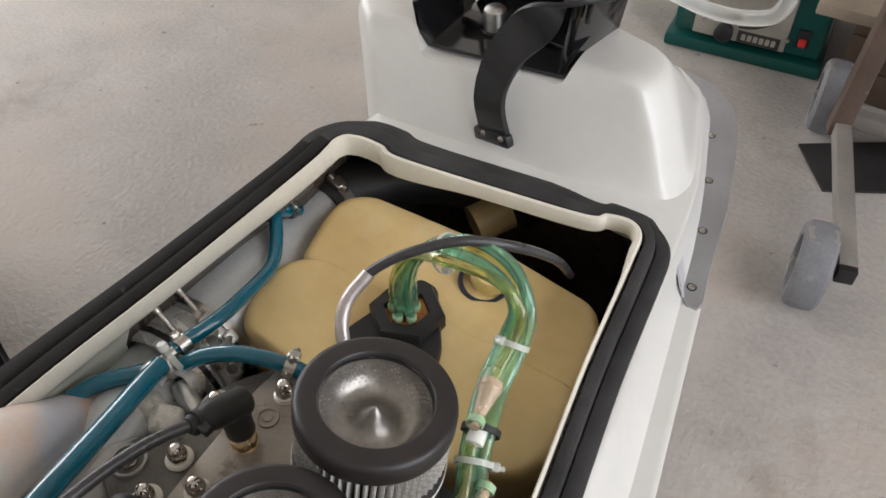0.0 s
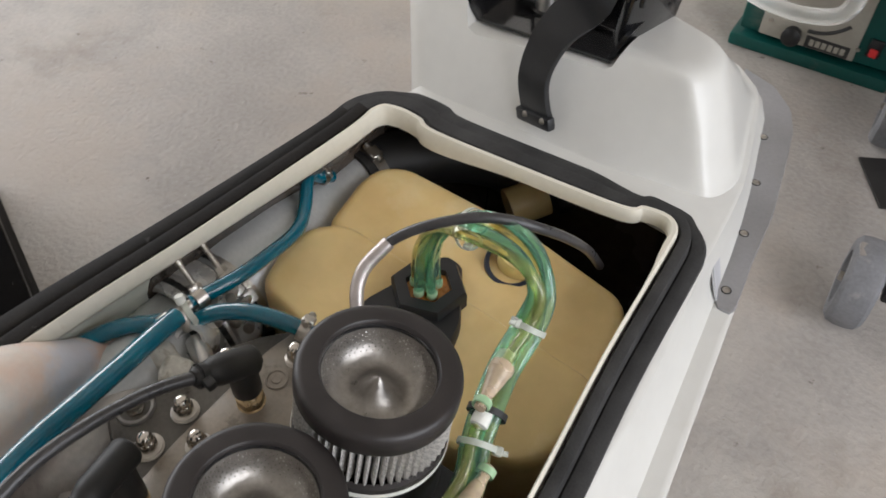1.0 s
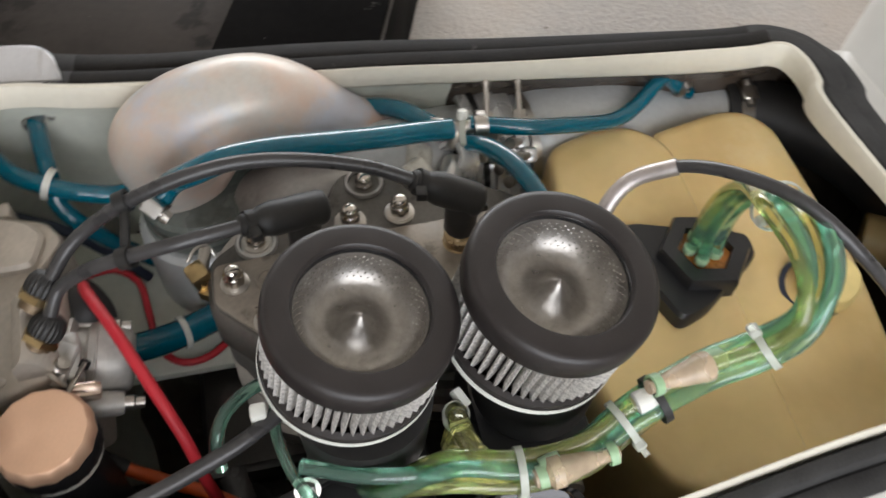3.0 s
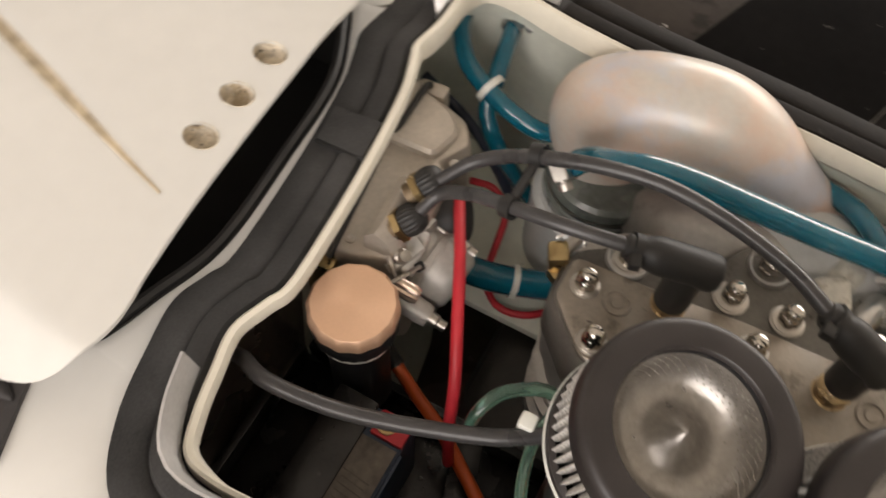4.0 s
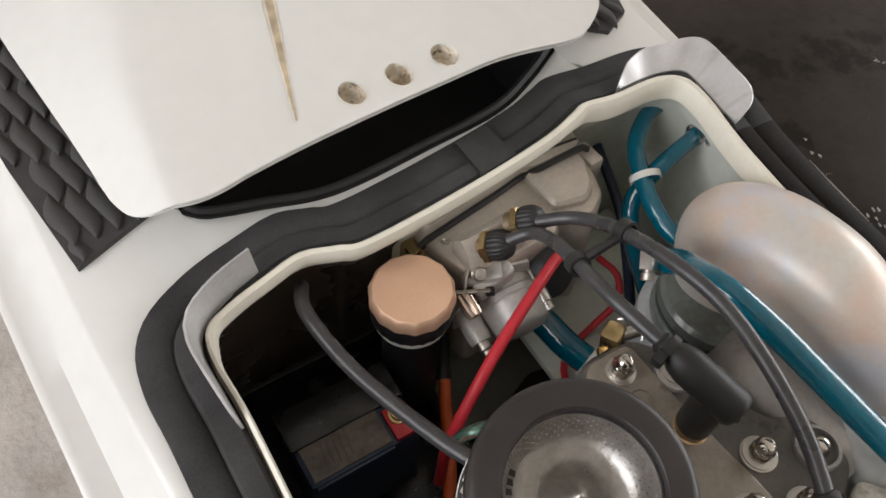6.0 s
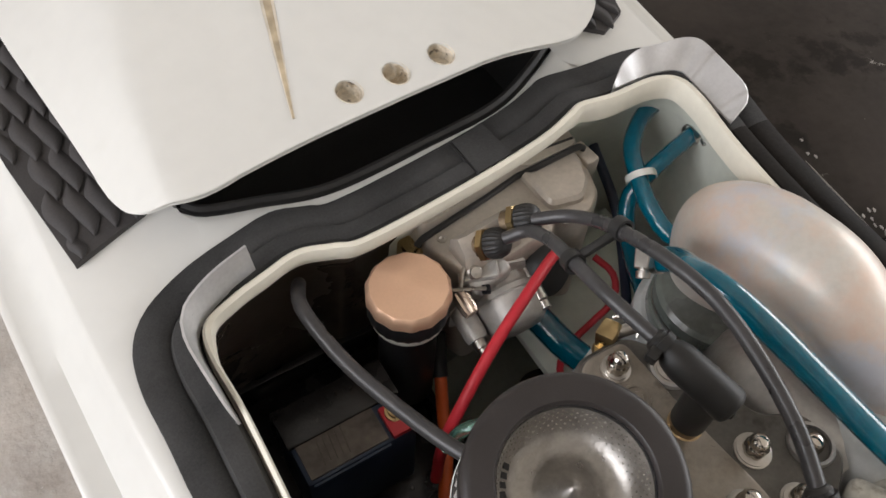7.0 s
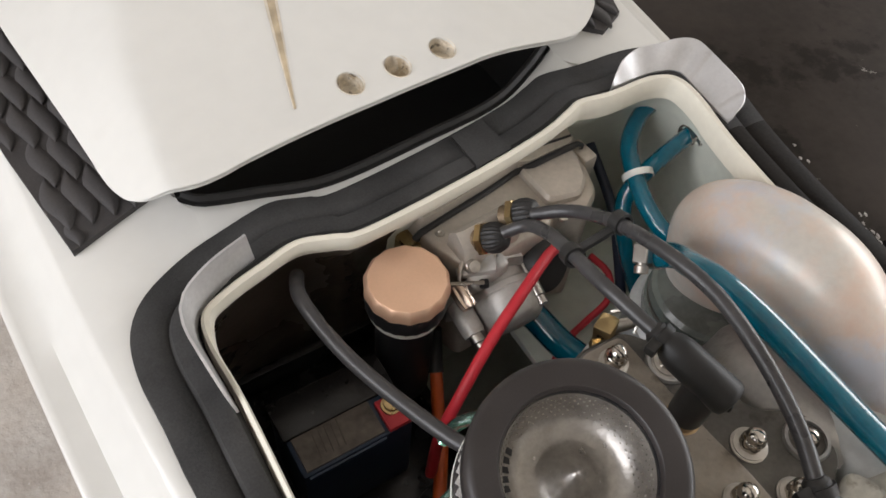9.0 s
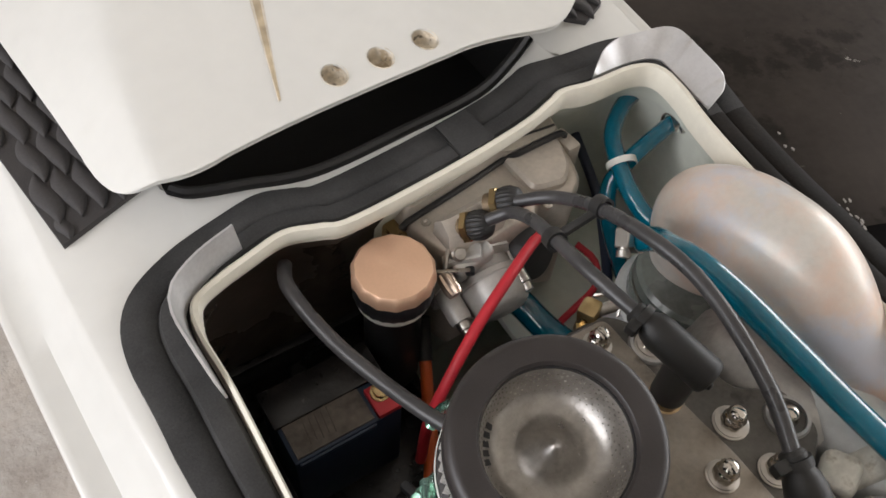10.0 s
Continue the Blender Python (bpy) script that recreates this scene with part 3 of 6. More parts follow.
steps = [(-0.05, 0.430, 0), (-0.05, 0.4630, 0), (0.03, 0.4665, 0), (0.09, 0.4710, 0), (0.16, 0.4770, 0), (0.3, 0.490, 0), (0.6, 0.525, 0), (0.82, 0.543, 0), (0.93, 0.554, 0.001), (0.975, 0.560, 0.003), (0.995, 0.5645, 0.007), (1.0, 0.5675, 0.013), (1.0, 0.569, 0.021), (1.0, 0.5695, 0.032)]
loops = []
mid = Vector((-0.05, 0.95))
for k, z, inset in steps:
    ring = [b.lerp(h, k) for b, h in zip(base, head)]
    tilt = 0.006
    loops.append([Vector((*(p + (mid - p).normalized() * inset), z + (-0.010 * ease(-(p.x + 0.10) / 0.10) * ease((z - 0.52) / 0.04) if z > 0.5 else 0))) for p in ring])
bow = hpart("bow_cowl", rings(bmesh.new(), loops), GEL, "glossy white moulded bow cowl with a black recess")


def carve(ob, bm):
    cutter = part("cutter", bm, GEL)
    cut = ob.modifiers.new("hole", "BOOLEAN")
    cut.operation, cut.object, cut.solver = "DIFFERENCE", cutter, "EXACT"
    bpy.context.view_layer.update()
    done = bpy.data.meshes.new_from_object(ob.evaluated_get(bpy.context.evaluated_depsgraph_get()))
    ob.modifiers.clear()
    ob.data = done
    bpy.data.objects.remove(cutter)
    ob.data.shade_smooth()
    ob.data.set_sharp_from_angle(angle=radians(38))


carve(bow, rings(bmesh.new(), [[(x, y, z) for x, z in ((-0.166, 0.65), (-0.158, 0.575), (-0.152, 0.549), (-0.143, 0.536), (-0.130, 0.533), (0.014, 0.5475), (0.020, 0.551), (0.026, 0.570), (0.045, 0.65))] for y in (0.80, 1.06)]))
# black tray in the recess
bm = rings(bmesh.new(), [[(x, y, z) for x, z in ((-0.160, 0.585), (-0.154, 0.552), (-0.142, 0.5375), (0.015, 0.5500), (0.028, 0.585), (0.024, 0.585), (0.011, 0.5535), (-0.138, 0.5415), (-0.150, 0.555), (-0.156, 0.585))] for y in (0.878, 0.978)])
tray = hpart("recess_tray", bm, GLOSSBLK, "gloss black tray in the bow recess")

bracket = thing("handle_pole_bracket", "gloss black handle pole bracket bolted into the bow recess", "bracket", (-0.02, 0.96, 0.555))


def at_thing(ob, owner):
    ob.matrix_parent_inverse = Matrix.Translation(owner.location).inverted()
    return ob


at_thing(part("side_plate", box((0.012, 0.085, 0.13), (0.030, 0.925, 0.618), 0.003, pose(0, 0, 0, 0, 8, -14)), GLOSSBLK, bracket), bracket)
at_thing(part("base_plate", box((0.13, 0.05, 0.012), (-0.06, 0.945, 0.5515), 0.003), GLOSSBLK, bracket), bracket)
at_thing(part("back_plate", box((0.15, 0.012, 0.12), (-0.06, 0.972, 0.612), 0.003), GLOSSBLK, bracket), bracket)
for dx in (-0.004, 0.010):
    at_thing(part("rib", tube([(0.022 + dx, 0.885, 0.615), (0.024 + dx, 0.884, 0.64), (0.028 + dx, 0.888, 0.67)], 0.003, 8), GLOSSBLK, bracket), bracket)

cup = thing("filler_cap", "small polished aluminium cap standing in the black bow recess", "cap", (-0.088, 0.930, 0.5465))
part("barrel", lathe([(0.0, 0.0), (0.0135, 0.0), (0.0135, 0.018), (0.012, 0.024), (0.008, 0.027), (0.0, 0.028)], seg=32), ALLOY, cup)
part("collar", lathe([(0.0, -0.001), (0.017, -0.001), (0.017, 0.002), (0.014, 0.003)], seg=32), GLOSSBLK, cup)
part("red_toggle", tube([(0.006, 0.02, 0.03), (0.010, 0.026, 0.04), (0.013, 0.03, 0.05)], 0.003, 8), REDWIRE, cup, "small red toggle")

strap = thing("hood_strap", "dark rubber hood strap curling out of the bow recess", "strap", (-0.03, 0.835, 0.49))
run = smooth_path([(-0.0335, 0.834, 0.491), (-0.036, 0.830, 0.508), (-0.041, 0.831, 0.530), (-0.040, 0.838, 0.557), (-0.025, 0.842, 0.595), (0.002, 0.853, 0.628), (0.030, 0.875, 0.652), (0.055, 0.90, 0.665)], 0.008)
bm, loops = bmesh.new(), []
for i, q in enumerate(run):
    ahead = (run[min(i + 1, len(run) - 1)] - run[max(i - 1, 0)]).normalized()
    wide = Vector((0.92, -0.28, 0.26)).lerp(Vector((0.45, 0.75, 0.40)), ease((i / (len(run) - 1) - 0.35) / 0.5))
    wide = (wide - ahead * wide.dot(ahead)).normalized() * 0.0200
    thick = ahead.cross(wide).normalized() * 0.003
    loops.append([q - wide - thick, q + wide - thick, q + wide * 1.05, q + wide + thick, q - wide + thick, q - wide * 1.05])
at_thing(part("band", rings(bm, loops), PLASTICBLK, strap), strap)
q, wide = run[0], Vector((0.92, -0.28, 0.26)).normalized()
turn = Matrix((wide, Vector((0, 0, 1)).cross(wide).normalized(), wide.cross(Vector((0, 0, 1)).cross(wide).normalized()))).transposed().to_4x4()
at_thing(part("end_clip", box((0.050, 0.010, 0.014), q + Vector((0, -0.004, -0.001)), 0.002, turn), PLASTICBLK, strap, "black end clip"), strap)
for k in (-0.012, 0.014):
    at_thing(part("rivet", lathe([(0.0, 0.0), (0.0035, 0.0), (0.003, 0.0015), (0.0, 0.002)], q + wide * k + Vector((0, -0.009, 0.003)), (0.1, -1, 0.4), 12), STEEL, strap), strap)

# aluminium plate screwed along the bow edge, its bent tabs lying on the deck's slope
def edge_z(y):
    return deck_z(y) - edge_drop(y) + 0.0015


INNER = [(0.781, 0.2045), (0.8018, 0.1972), (0.9434, 0.1664), (1.0122, 0.1466), (1.0764, 0.1252), (1.1011, 0.1135), (1.1154, 0.0875)]
OUTER = [(0.781, 0.2225), (0.7935, 0.2208), (0.8565, 0.2113), (0.931, 0.2030), (1.0217, 0.1840), (1.077, 0.1705), (1.1109, 0.1550), (1.1421, 0.1230), (1.1561, 0.0800)]


def along(table, t):
    pts = [Vector((x, y, 0)) for y, x in table]
    run = [0.0]
    for p, q in zip(pts, pts[1:]):
        run.append(run[-1] + (q - p).length)
    want = t * run[-1]
    return Vector((lerp_at([(r, p.x) for r, p in zip(run, pts)], want), lerp_at([(r, p.y) for r, p in zip(run, pts)], want), 0))


TABGREY = material("weathered_aluminium_tab", (0.56, 0.56, 0.58), 0.5, 0.25, var=0.12, scale=20, fine=300, bump=0.08)
DULL = material("dull_aluminium_sheet", (0.47, 0.475, 0.50), 0.42, 0.85, var=0.12, scale=14, fine=300, bump=0.08, spots=[((0.75, 0.75, 0.74), 160, 0.72, 0.75, 0.6)])
for sign in (1, -1):
    loops = []
    for i in range(41):
        p, q = along(INNER, i / 40), along(OUTER, i / 40)
        if i == 0:
            p, q = p.lerp(q, 0.2), q.lerp(p, 0.2)
        a, b = edge_z(p.y), edge_z(q.y)
        loops.append([(sign * p.x, p.y, a - 0.004), (sign * p.x, p.y, a + 0.0008), (sign * q.x, q.y, b + 0.0008), (sign * (q.x + 0.001), q.y + 0.0005, b - 0.004)])
    plate = hpart("edge_plate", rings(bmesh.new(), loops), DULL, "dull aluminium edge plate with five countersunk screws")
    for y, x in ((1.1262, 0.0969), (1.0435, 0.1481), (0.9659, 0.1705), (0.8867, 0.1898), (0.8059, 0.2056)):
        sc = part("screw", lathe([(0.0, 0.0012), (0.0013, 0.0012), (0.0016, 0.0020), (0.0037, 0.0015), (0.0040, 0.0006), (0.0, 0.0006)], (sign * x, y, edge_z(y) + 0.0004), seg=18), STEEL, plate)
        part("countersink", lathe([(0.0040, 0.0), (0.0040, 0.0009), (0.0051, 0.0008), (0.0051, 0.0)], (sign * x, y, edge_z(y) + 0.0004), seg=22, caps=(False, False)), PLASTICBLK, sc)
    for y0, y1, reach in ((0.786, 0.850, 0.013), (0.858, 0.925, 0.009)) if sign > 0 else ():
        loops = []
        for k in range(9):
            y = y0 + (y1 - y0) * k / 8
            x, z = lerp_at(INNER, y), edge_z(y) + 0.0015
            r = reach * min(1, 0.5 + ease(k / 2) * 0.5, 0.5 + ease((8 - k) / 2) * 0.5)
            loops.append([(sign * x, y, z), (sign * (x - r), y, z + r * 1.95 + 0.002), (sign * (x - r + 0.002), y, z + r * 1.95 + 0.0032), (sign * (x + 0.0015), y, z + 0.0012)])
        part("bent_tab", rings(bmesh.new(), loops), TABGREY, plate)

# aluminium corner guards at the stern end of the bay
PITTED = material("pitted_aluminium", (0.58, 0.575, 0.575), 0.45, 0.6, var=0.15, scale=25, fine=350, bump=0.2, size=0.0006, spots=[((0.25, 0.24, 0.23), 140, 0.68, 0.74, 0.5)])
BRUSHED = material("scuffed_aluminium_sheet", (0.60, 0.595, 0.60), 0.38, 0.7, var=0.10, scale=30, fine=420, bump=0.08, size=0.0004, spots=[((0.40, 0.38, 0.36), 45, 0.60, 0.72, 0.4)])


def guard(points, height, name, flare=0.62, profile=None):
    path = smooth_path(points, 0.006)
    bm, loops = bmesh.new(), []
    for i, q in enumerate(path):
        t = i / (len(path) - 1)
        h = height * (lerp_at(profile, t) if profile else min(1, ease(t / 0.14) + 0.05, ease((1 - t) / 0.14) + 0.05))
        ahead = (path[min(i + 1, len(path) - 1)] - path[max(i - 1, 0)]).normalized()
        out = Vector((ahead.y, -ahead.x, 0))
        loops.append([q - out * 0.0008, q + out * 0.0008, q + out * (0.0008 + h * flare) + Vector((0, 0, h * 0.78)), q + out * (h * flare - 0.0008) + Vector((0, 0, h * 0.78))])
    return hpart(name, rings(bm, loops), PITTED, "bent pitted aluminium corner guard")


guard([(0.1905, 0.196, 0.494), (0.1920, 0.165, 0.494), (0.1925, 0.142, 0.494), (0.186, 0.126, 0.494), (0.166, 0.113, 0.494), (0.140, 0.104, 0.494)][::-1], 0.030, "corner_guard", 0.17, [(0, 0.95), (0.45, 1.0), (0.7, 0.85), (0.9, 0.55), (0.97, 0.35), (1.0, 0.05)])
# the port guard: one flat sheet bent outwards over the corner of the lip
inner_edge = smooth_path([(-0.1650, 0.0872, 0.4965), (-0.1972, 0.0872, 0.4965), (-0.2126, 0.0899, 0.4965), (-0.2219, 0.0931, 0.4965), (-0.2262, 0.0975, 0.4965), (-0.2276, 0.1037, 0.4965), (-0.2253, 0.1298, 0.4965), (-0.2232, 0.1514, 0.4965), (-0.2226, 0.1590, 0.4965)], 0.003)
outer_edge = smooth_path([(-0.1645, 0.0880, 0.4985), (-0.1740, 0.0812, 0.5020), (-0.1840, 0.0755, 0.5080), (-0.2010, 0.0720, 0.5100), (-0.2161, 0.0762, 0.5120), (-0.2348, 0.0787, 0.5120), (-0.2440, 0.0821, 0.5120), (-0.2490, 0.0872, 0.5120), (-0.2502, 0.0955, 0.5120), (-0.2484, 0.1172, 0.5120), (-0.2457, 0.1393, 0.5120), (-0.2428, 0.1484, 0.5105), (-0.2380, 0.1548, 0.5070), (-0.2290, 0.1582, 0.5030), (-0.2215, 0.1600, 0.4985)], 0.003)


def even(run, n=60):
    return [run[round(k * (len(run) - 1) / (n - 1))] for k in range(n)]


loops = []
for a, b in zip(even(inner_edge), even(outer_edge)):
    rim = b + (b - a).normalized() * 0.0012 + Vector((0, 0, -0.0010))
    loops.append([a + Vector((0, 0, -0.004)), a, a.lerp(b, 0.5), b, rim, b + Vector((0, 0, -0.0020)), a + Vector((0.001, 0.0, -0.004))])
hpart("corner_guard", rings(bmesh.new(), loops), BRUSHED, "bent pitted aluminium corner guard")

# ---- engine bay ----
def own(ob, owner):
    ob.matrix_parent_inverse = Matrix.Translation(owner.location).inverted()
    return ob


engine = thing("engine", "two-cylinder marine engine with a grey head and steel nuts", "engine", (-0.04, 0.36, 0.12))
OILYCASE = material("oily_dark_casting", (0.030, 0.027, 0.024), 0.38, 0.2, var=0.4, scale=18, fine=260, bump=0.3, spots=[((0.08, 0.075, 0.07), 20, 0.58, 0.72, 0.5)])
own(part("crankcase", box((0.26, 0.30, 0.16), (-0.02, 0.36, 0.20), 0.02), OILYCASE, engine, "oily dark crankcase"), engine)
for y in (0.315, 0.425):
    own(part("cylinder", lathe([(0.062, 0.26), (0.064, 0.30), (0.058, 0.302), (0.064, 0.33), (0.058, 0.332), (0.064, 0.36), (0.058, 0.362), (0.064, 0.40), (0.066, 0.44)], (-0.045, y, 0), seg=36), CAST, engine, "cast cylinder"), engine)
outline = rounded([(-0.078, 0.290), (-0.050, 0.252), (-0.012, 0.252), (0.022, 0.285), (0.028, 0.47), (-0.005, 0.508), (-0.048, 0.508), (-0.074, 0.478), (-0.092, 0.448), (-0.090, 0.405), (-0.116, 0.388), (-0.116, 0.354), (-0.088, 0.338)], 0.009)
own(part("cylinder_head", rings(bmesh.new(), [[(*p, 0.43) for p in outline], [(*p, 0.466) for p in outline], [(*(p + (Vector((-0.048, 0.378)) - p).normalized() * 0.003), 0.470) for p in outline]]), HEADGREY, engine, "grey painted cylinder head with oil stains"), engine)


BRIGHTNUT = material("polished_nut_steel", (0.58, 0.54, 0.49), 0.16, 1.0, var=0.2, scale=80, fine=500, bump=0.1, size=0.0004)


def nut(x, y, z, wide):
    n = own(part("head_nut", lathe([(0.0, 0.003), (0.0074, 0.003), (0.0074, 0.0100), (0.0064, 0.0112), (0.0058, 0.0120), (0.0057, 0.0142), (0.0047, 0.0168), (0.0028, 0.0181), (0.0, 0.0185)], (x, y, z), seg=24, wave=lambda k, a: (0.89 + 0.11 * abs(math.cos(3 * a))) if k in (1, 2) else 1), BRIGHTNUT, engine, "domed steel head nut"), engine)
    part("washer", lathe([(0.0, -0.004), (0.0098 * wide, -0.004), (0.0098 * wide, 0.0012), (0.0088 * wide, 0.0016), (0.0088 * wide, 0.0028), (0.0080, 0.0034), (0.0, 0.0034)], (x, y, z), seg=28), STEEL, n)


for x, y, z, wide in ((-0.028, 0.271, 0.473, 1.0), (-0.067, 0.3555, 0.470, 1.18), (-0.069, 0.392, 0.470, 1.12), (-0.101, 0.371, 0.462, 0.95), (0.006, 0.290, 0.473, 1.0), (-0.033, 0.477, 0.473, 1.0), (-0.0605, 0.288, 0.470, 1.12), (-0.074, 0.442, 0.470, 1.0), (0.015, 0.395, 0.473, 1.0), (-0.037, 0.378, 0.473, 1.05)):
    nut(x, y, z, wide)
for x, y in ((-0.032, 0.453), (-0.0265, 0.2935)):
    own(part("core_plug", lathe([(0.0, 0.0012), (0.004, 0.0012), (0.0045, 0.0004), (0.007, 0.0004), (0.0075, 0.0014), (0.009, 0.0014), (0.0095, 0.0)], (x, y, 0.4732), seg=28, caps=(True, False)), HEADTOP, engine), engine)


CUPSTEEL = material("dark_polished_cup", (0.33, 0.31, 0.285), 0.32, 0.85, var=0.22, scale=90, fine=330, bump=0.45, size=0.0009, spots=[((0.12, 0.115, 0.105), 120, 0.54, 0.74, 0.4), ((0.75, 0.74, 0.72), 260, 0.66, 0.70, 0.35)])
DOTS = material("bright_perforation_edges", (0.55, 0.53, 0.50), 0.25, 1.0, var=0.2, scale=90)
WIRE = material("steel_wire_mesh", (0.62, 0.60, 0.57), 0.35, 0.6, var=0.6, scale=700, fine=1800, bump=0.6, size=0.0005)
bm = bmesh.new()
rows = []
for k in range(55):
    # a pleat of woven wire: every other ring of wire stands proud
    z = -0.0175 - 0.00078 * k
    puff = 1.0 + 0.22 * (k % 2)
    point = 1.0 - 0.75 * ease((k - 44) / 10)
    rows.append([(0.0440, -0.00155 * puff * point, z), (0.0500, -0.00105 * puff * point, z), (0.0440 + (0.0080 + 0.0006 * (k % 2)) * point, 0.0, z), (0.0500, 0.00105 * puff * point, z), (0.0440, 0.00155 * puff * point, z)])
rings(bm, rows, closed=False)
PLEAT = bpy.data.meshes.new("pleat")
bm.to_mesh(PLEAT)
bm.free()
PLEAT.materials.append(WIRE)


def air_filter(at, first=None):
    if first:
        return copy_thing(first, at)
    f = thing("air_filter", "round black-capped air filter with bare wire mesh pleats", "air filter", (0, 0, 0), "air filters on the carburettors")
    R = 0.0535
    part("cap_ring", lathe([(0.0376, -0.012), (0.0370, -0.0045), (0.0373, -0.0018), (0.0384, -0.0005), (0.0480, 0.0), (0.0504, -0.0006), (0.0520, -0.0017), (0.0530, -0.0036), (R, -0.006), (R, -0.0165), (0.0527, -0.0185), (0.051, -0.020), (0.042, -0.020), (0.0376, -0.012)], seg=84, caps=(False, False)), CAPBLK, f, "satin black rubber cap ring")
    part("cup", lathe([(0.0371, -0.0045), (0.0366, -0.0085), (0.0354, -0.0135), (0.0332, -0.0185), (0.0298, -0.0228), (0.0255, -0.0258), (0.0210, -0.0268), (0.0165, -0.0258), (0.0122, -0.0230), (0.0082, -0.0192), (0.0048, -0.0152), (0.0022, -0.0122), (0.0008, -0.0110), (0.0, -0.0107)], seg=84, caps=(False, False)), CUPSTEEL, f, "dark polished bowl rising to a centre point")
    part("inner_ring", lathe([(0.0376, -0.0062), (0.0364, -0.0066), (0.0365, -0.0046), (0.0374, -0.0032)], seg=72, caps=(False, False)), GLOSSBLK, f, "gloss black inner ring")
    bm = bmesh.new()
    for r in range(7):
        rad, dep = lerp_at([(0, 0.0362), (2, 0.0352), (4, 0.0334), (6, 0.0305)], r), lerp_at([(0, -0.0105), (2, -0.0140), (4, -0.0182), (6, -0.0222)], r)
        for q in range(48):
            a = 2 * math.pi * (q + 0.5 * (r % 2)) / 48
            lathe([(0.0009, -0.0003), (0.0006, 0.0002), (0.0, 0.0003)], (rad * math.cos(a), rad * math.sin(a), dep), (-math.cos(a), -math.sin(a), 0.45), 5, bm)
    tagged(part("perforation", bm, DOTS, f, "dots of the perforated bowl wall"), kind="stuff")
    # reflection of the inner ring's lettering, put on the bowl as plain black bars
    bm = bmesh.new()
    for q in range(5):
        a = radians(-62 + 8 * q)
        box((0.0030, 0.0052, 0.0006), (0.0318 * math.cos(a), 0.0318 * math.sin(a), -0.0200), 0, pose(0, 0, 0, 0, 0, math.degrees(a) + 90) @ pose(0, 0, 0, -52, 0, 12), 1, bm)
    part("lettering_reflection", bm, PLASTICBLK, f, "row of plain black bars for the lettering reflected in the bowl")
    # pleated wire mesh: separate bright folds over a dark core
    part("core", lathe([(0.0445, -0.018), (0.0445, -0.060)], seg=48, caps=(False, False)), CAPBLK, f)
    for q in range(58):
        a = 2 * math.pi * q / 58
        p = new("pleat", PLEAT)
        p.parent = f
        p.rotation_euler = (0, 0, a)
    part("base_ring", lathe([(0.030, -0.072), (0.051, -0.070), (0.0525, -0.066), (0.0525, -0.058), (0.049, -0.0565)], seg=64, caps=(True, False)), CAPBLK, f)
    part("base_band", lathe([(0.053, -0.066), (0.0535, -0.066), (0.0535, -0.062), (0.053, -0.062)], seg=64, caps=(False, False)), NYLON, f)
    f.matrix_basis = at
    return f


LEAN = pose(0, 0, 0, -8.4, 4.2, 0) @ Matrix.Scale(0.957, 4)
first_filter = air_filter(Matrix.Translation((0.0872, 0.4449, 0.6087)) @ LEAN)
air_filter(Matrix.Translation((0.0868, 0.3428, 0.607)) @ LEAN @ pose(0, 0, 0, 0, 0, 10), first_filter)
for y, x in ((0.446, 0.085), (0.339, 0.092)):
    carb = thing("carburettor", "dark cast carburettor body under an air filter", "carburettor", (x, y, 0.40), "carburettors")
    part("throat", lathe([(0.030, 0.0), (0.030, 0.06), (0.038, 0.075), (0.040, 0.124)], seg=32), RUBBER, carb, "black rubber intake boot")
    part("float_body", box((0.09, 0.075, 0.07), (0.0, 0, 0.02), 0.008), PLASTICBLK, carb)
    part("pump_cover", lathe([(0.0, 0.0), (0.028, 0.0), (0.028, 0.012), (0.020, 0.016), (0.0, 0.016)], (0.045, 0, 0.02), (1, 0, 0), 28), CAST, carb)
    part("manifold", tube([(-0.045, 0, 0.02), (-0.08, 0, 0.0), (-0.11, 0, -0.03)], 0.026, 18), CAST, carb)


# raised bosses round the outer nuts, and a rib across the head
for x, y in ((-0.101, 0.371), (-0.0605, 0.288), (-0.074, 0.442)):
    own(part("boss", lathe([(0.0150, -0.03), (0.0150, 0.0008), (0.0140, 0.0026), (0.0120, 0.0026), (0.0115, -0.004)], (x, y, 0.4702), seg=32), CAST, engine), engine)
plate = rounded([(-0.045, 0.2575), (-0.014, 0.2565), (0.018, 0.288), (0.024, 0.468), (-0.008, 0.503), (-0.052, 0.503), (-0.0575, 0.470), (-0.0548, 0.390), (-0.0544, 0.370), (-0.0505, 0.339), (-0.0475, 0.305)], 0.006)
own(part("head_top", rings(bmesh.new(), [[(*p, 0.466) for p in plate], [(*p, 0.4722) for p in plate], [(*(p + (Vector((-0.018, 0.378)) - p).normalized() * 0.002), 0.4732) for p in plate]]), HEADTOP, engine, "raised worn top of the cylinder head"), engine)
own(part("head_side", rings(bmesh.new(), [[(*(p + (Vector((-0.040, 0.378)) - p).normalized() * k), z) for p in outline] for z, k in ((0.375, 0.012), (0.395, 0.004), (0.415, 0.004), (0.4295, 0.001))]), CAST, engine, "bare cast side of the cylinder block"), engine)


PLUGMETAL = material("tarnished_plug_metal", (0.42, 0.31, 0.18), 0.3, 1.0, var=0.3, scale=120, fine=400, bump=0.15, size=0.0005)


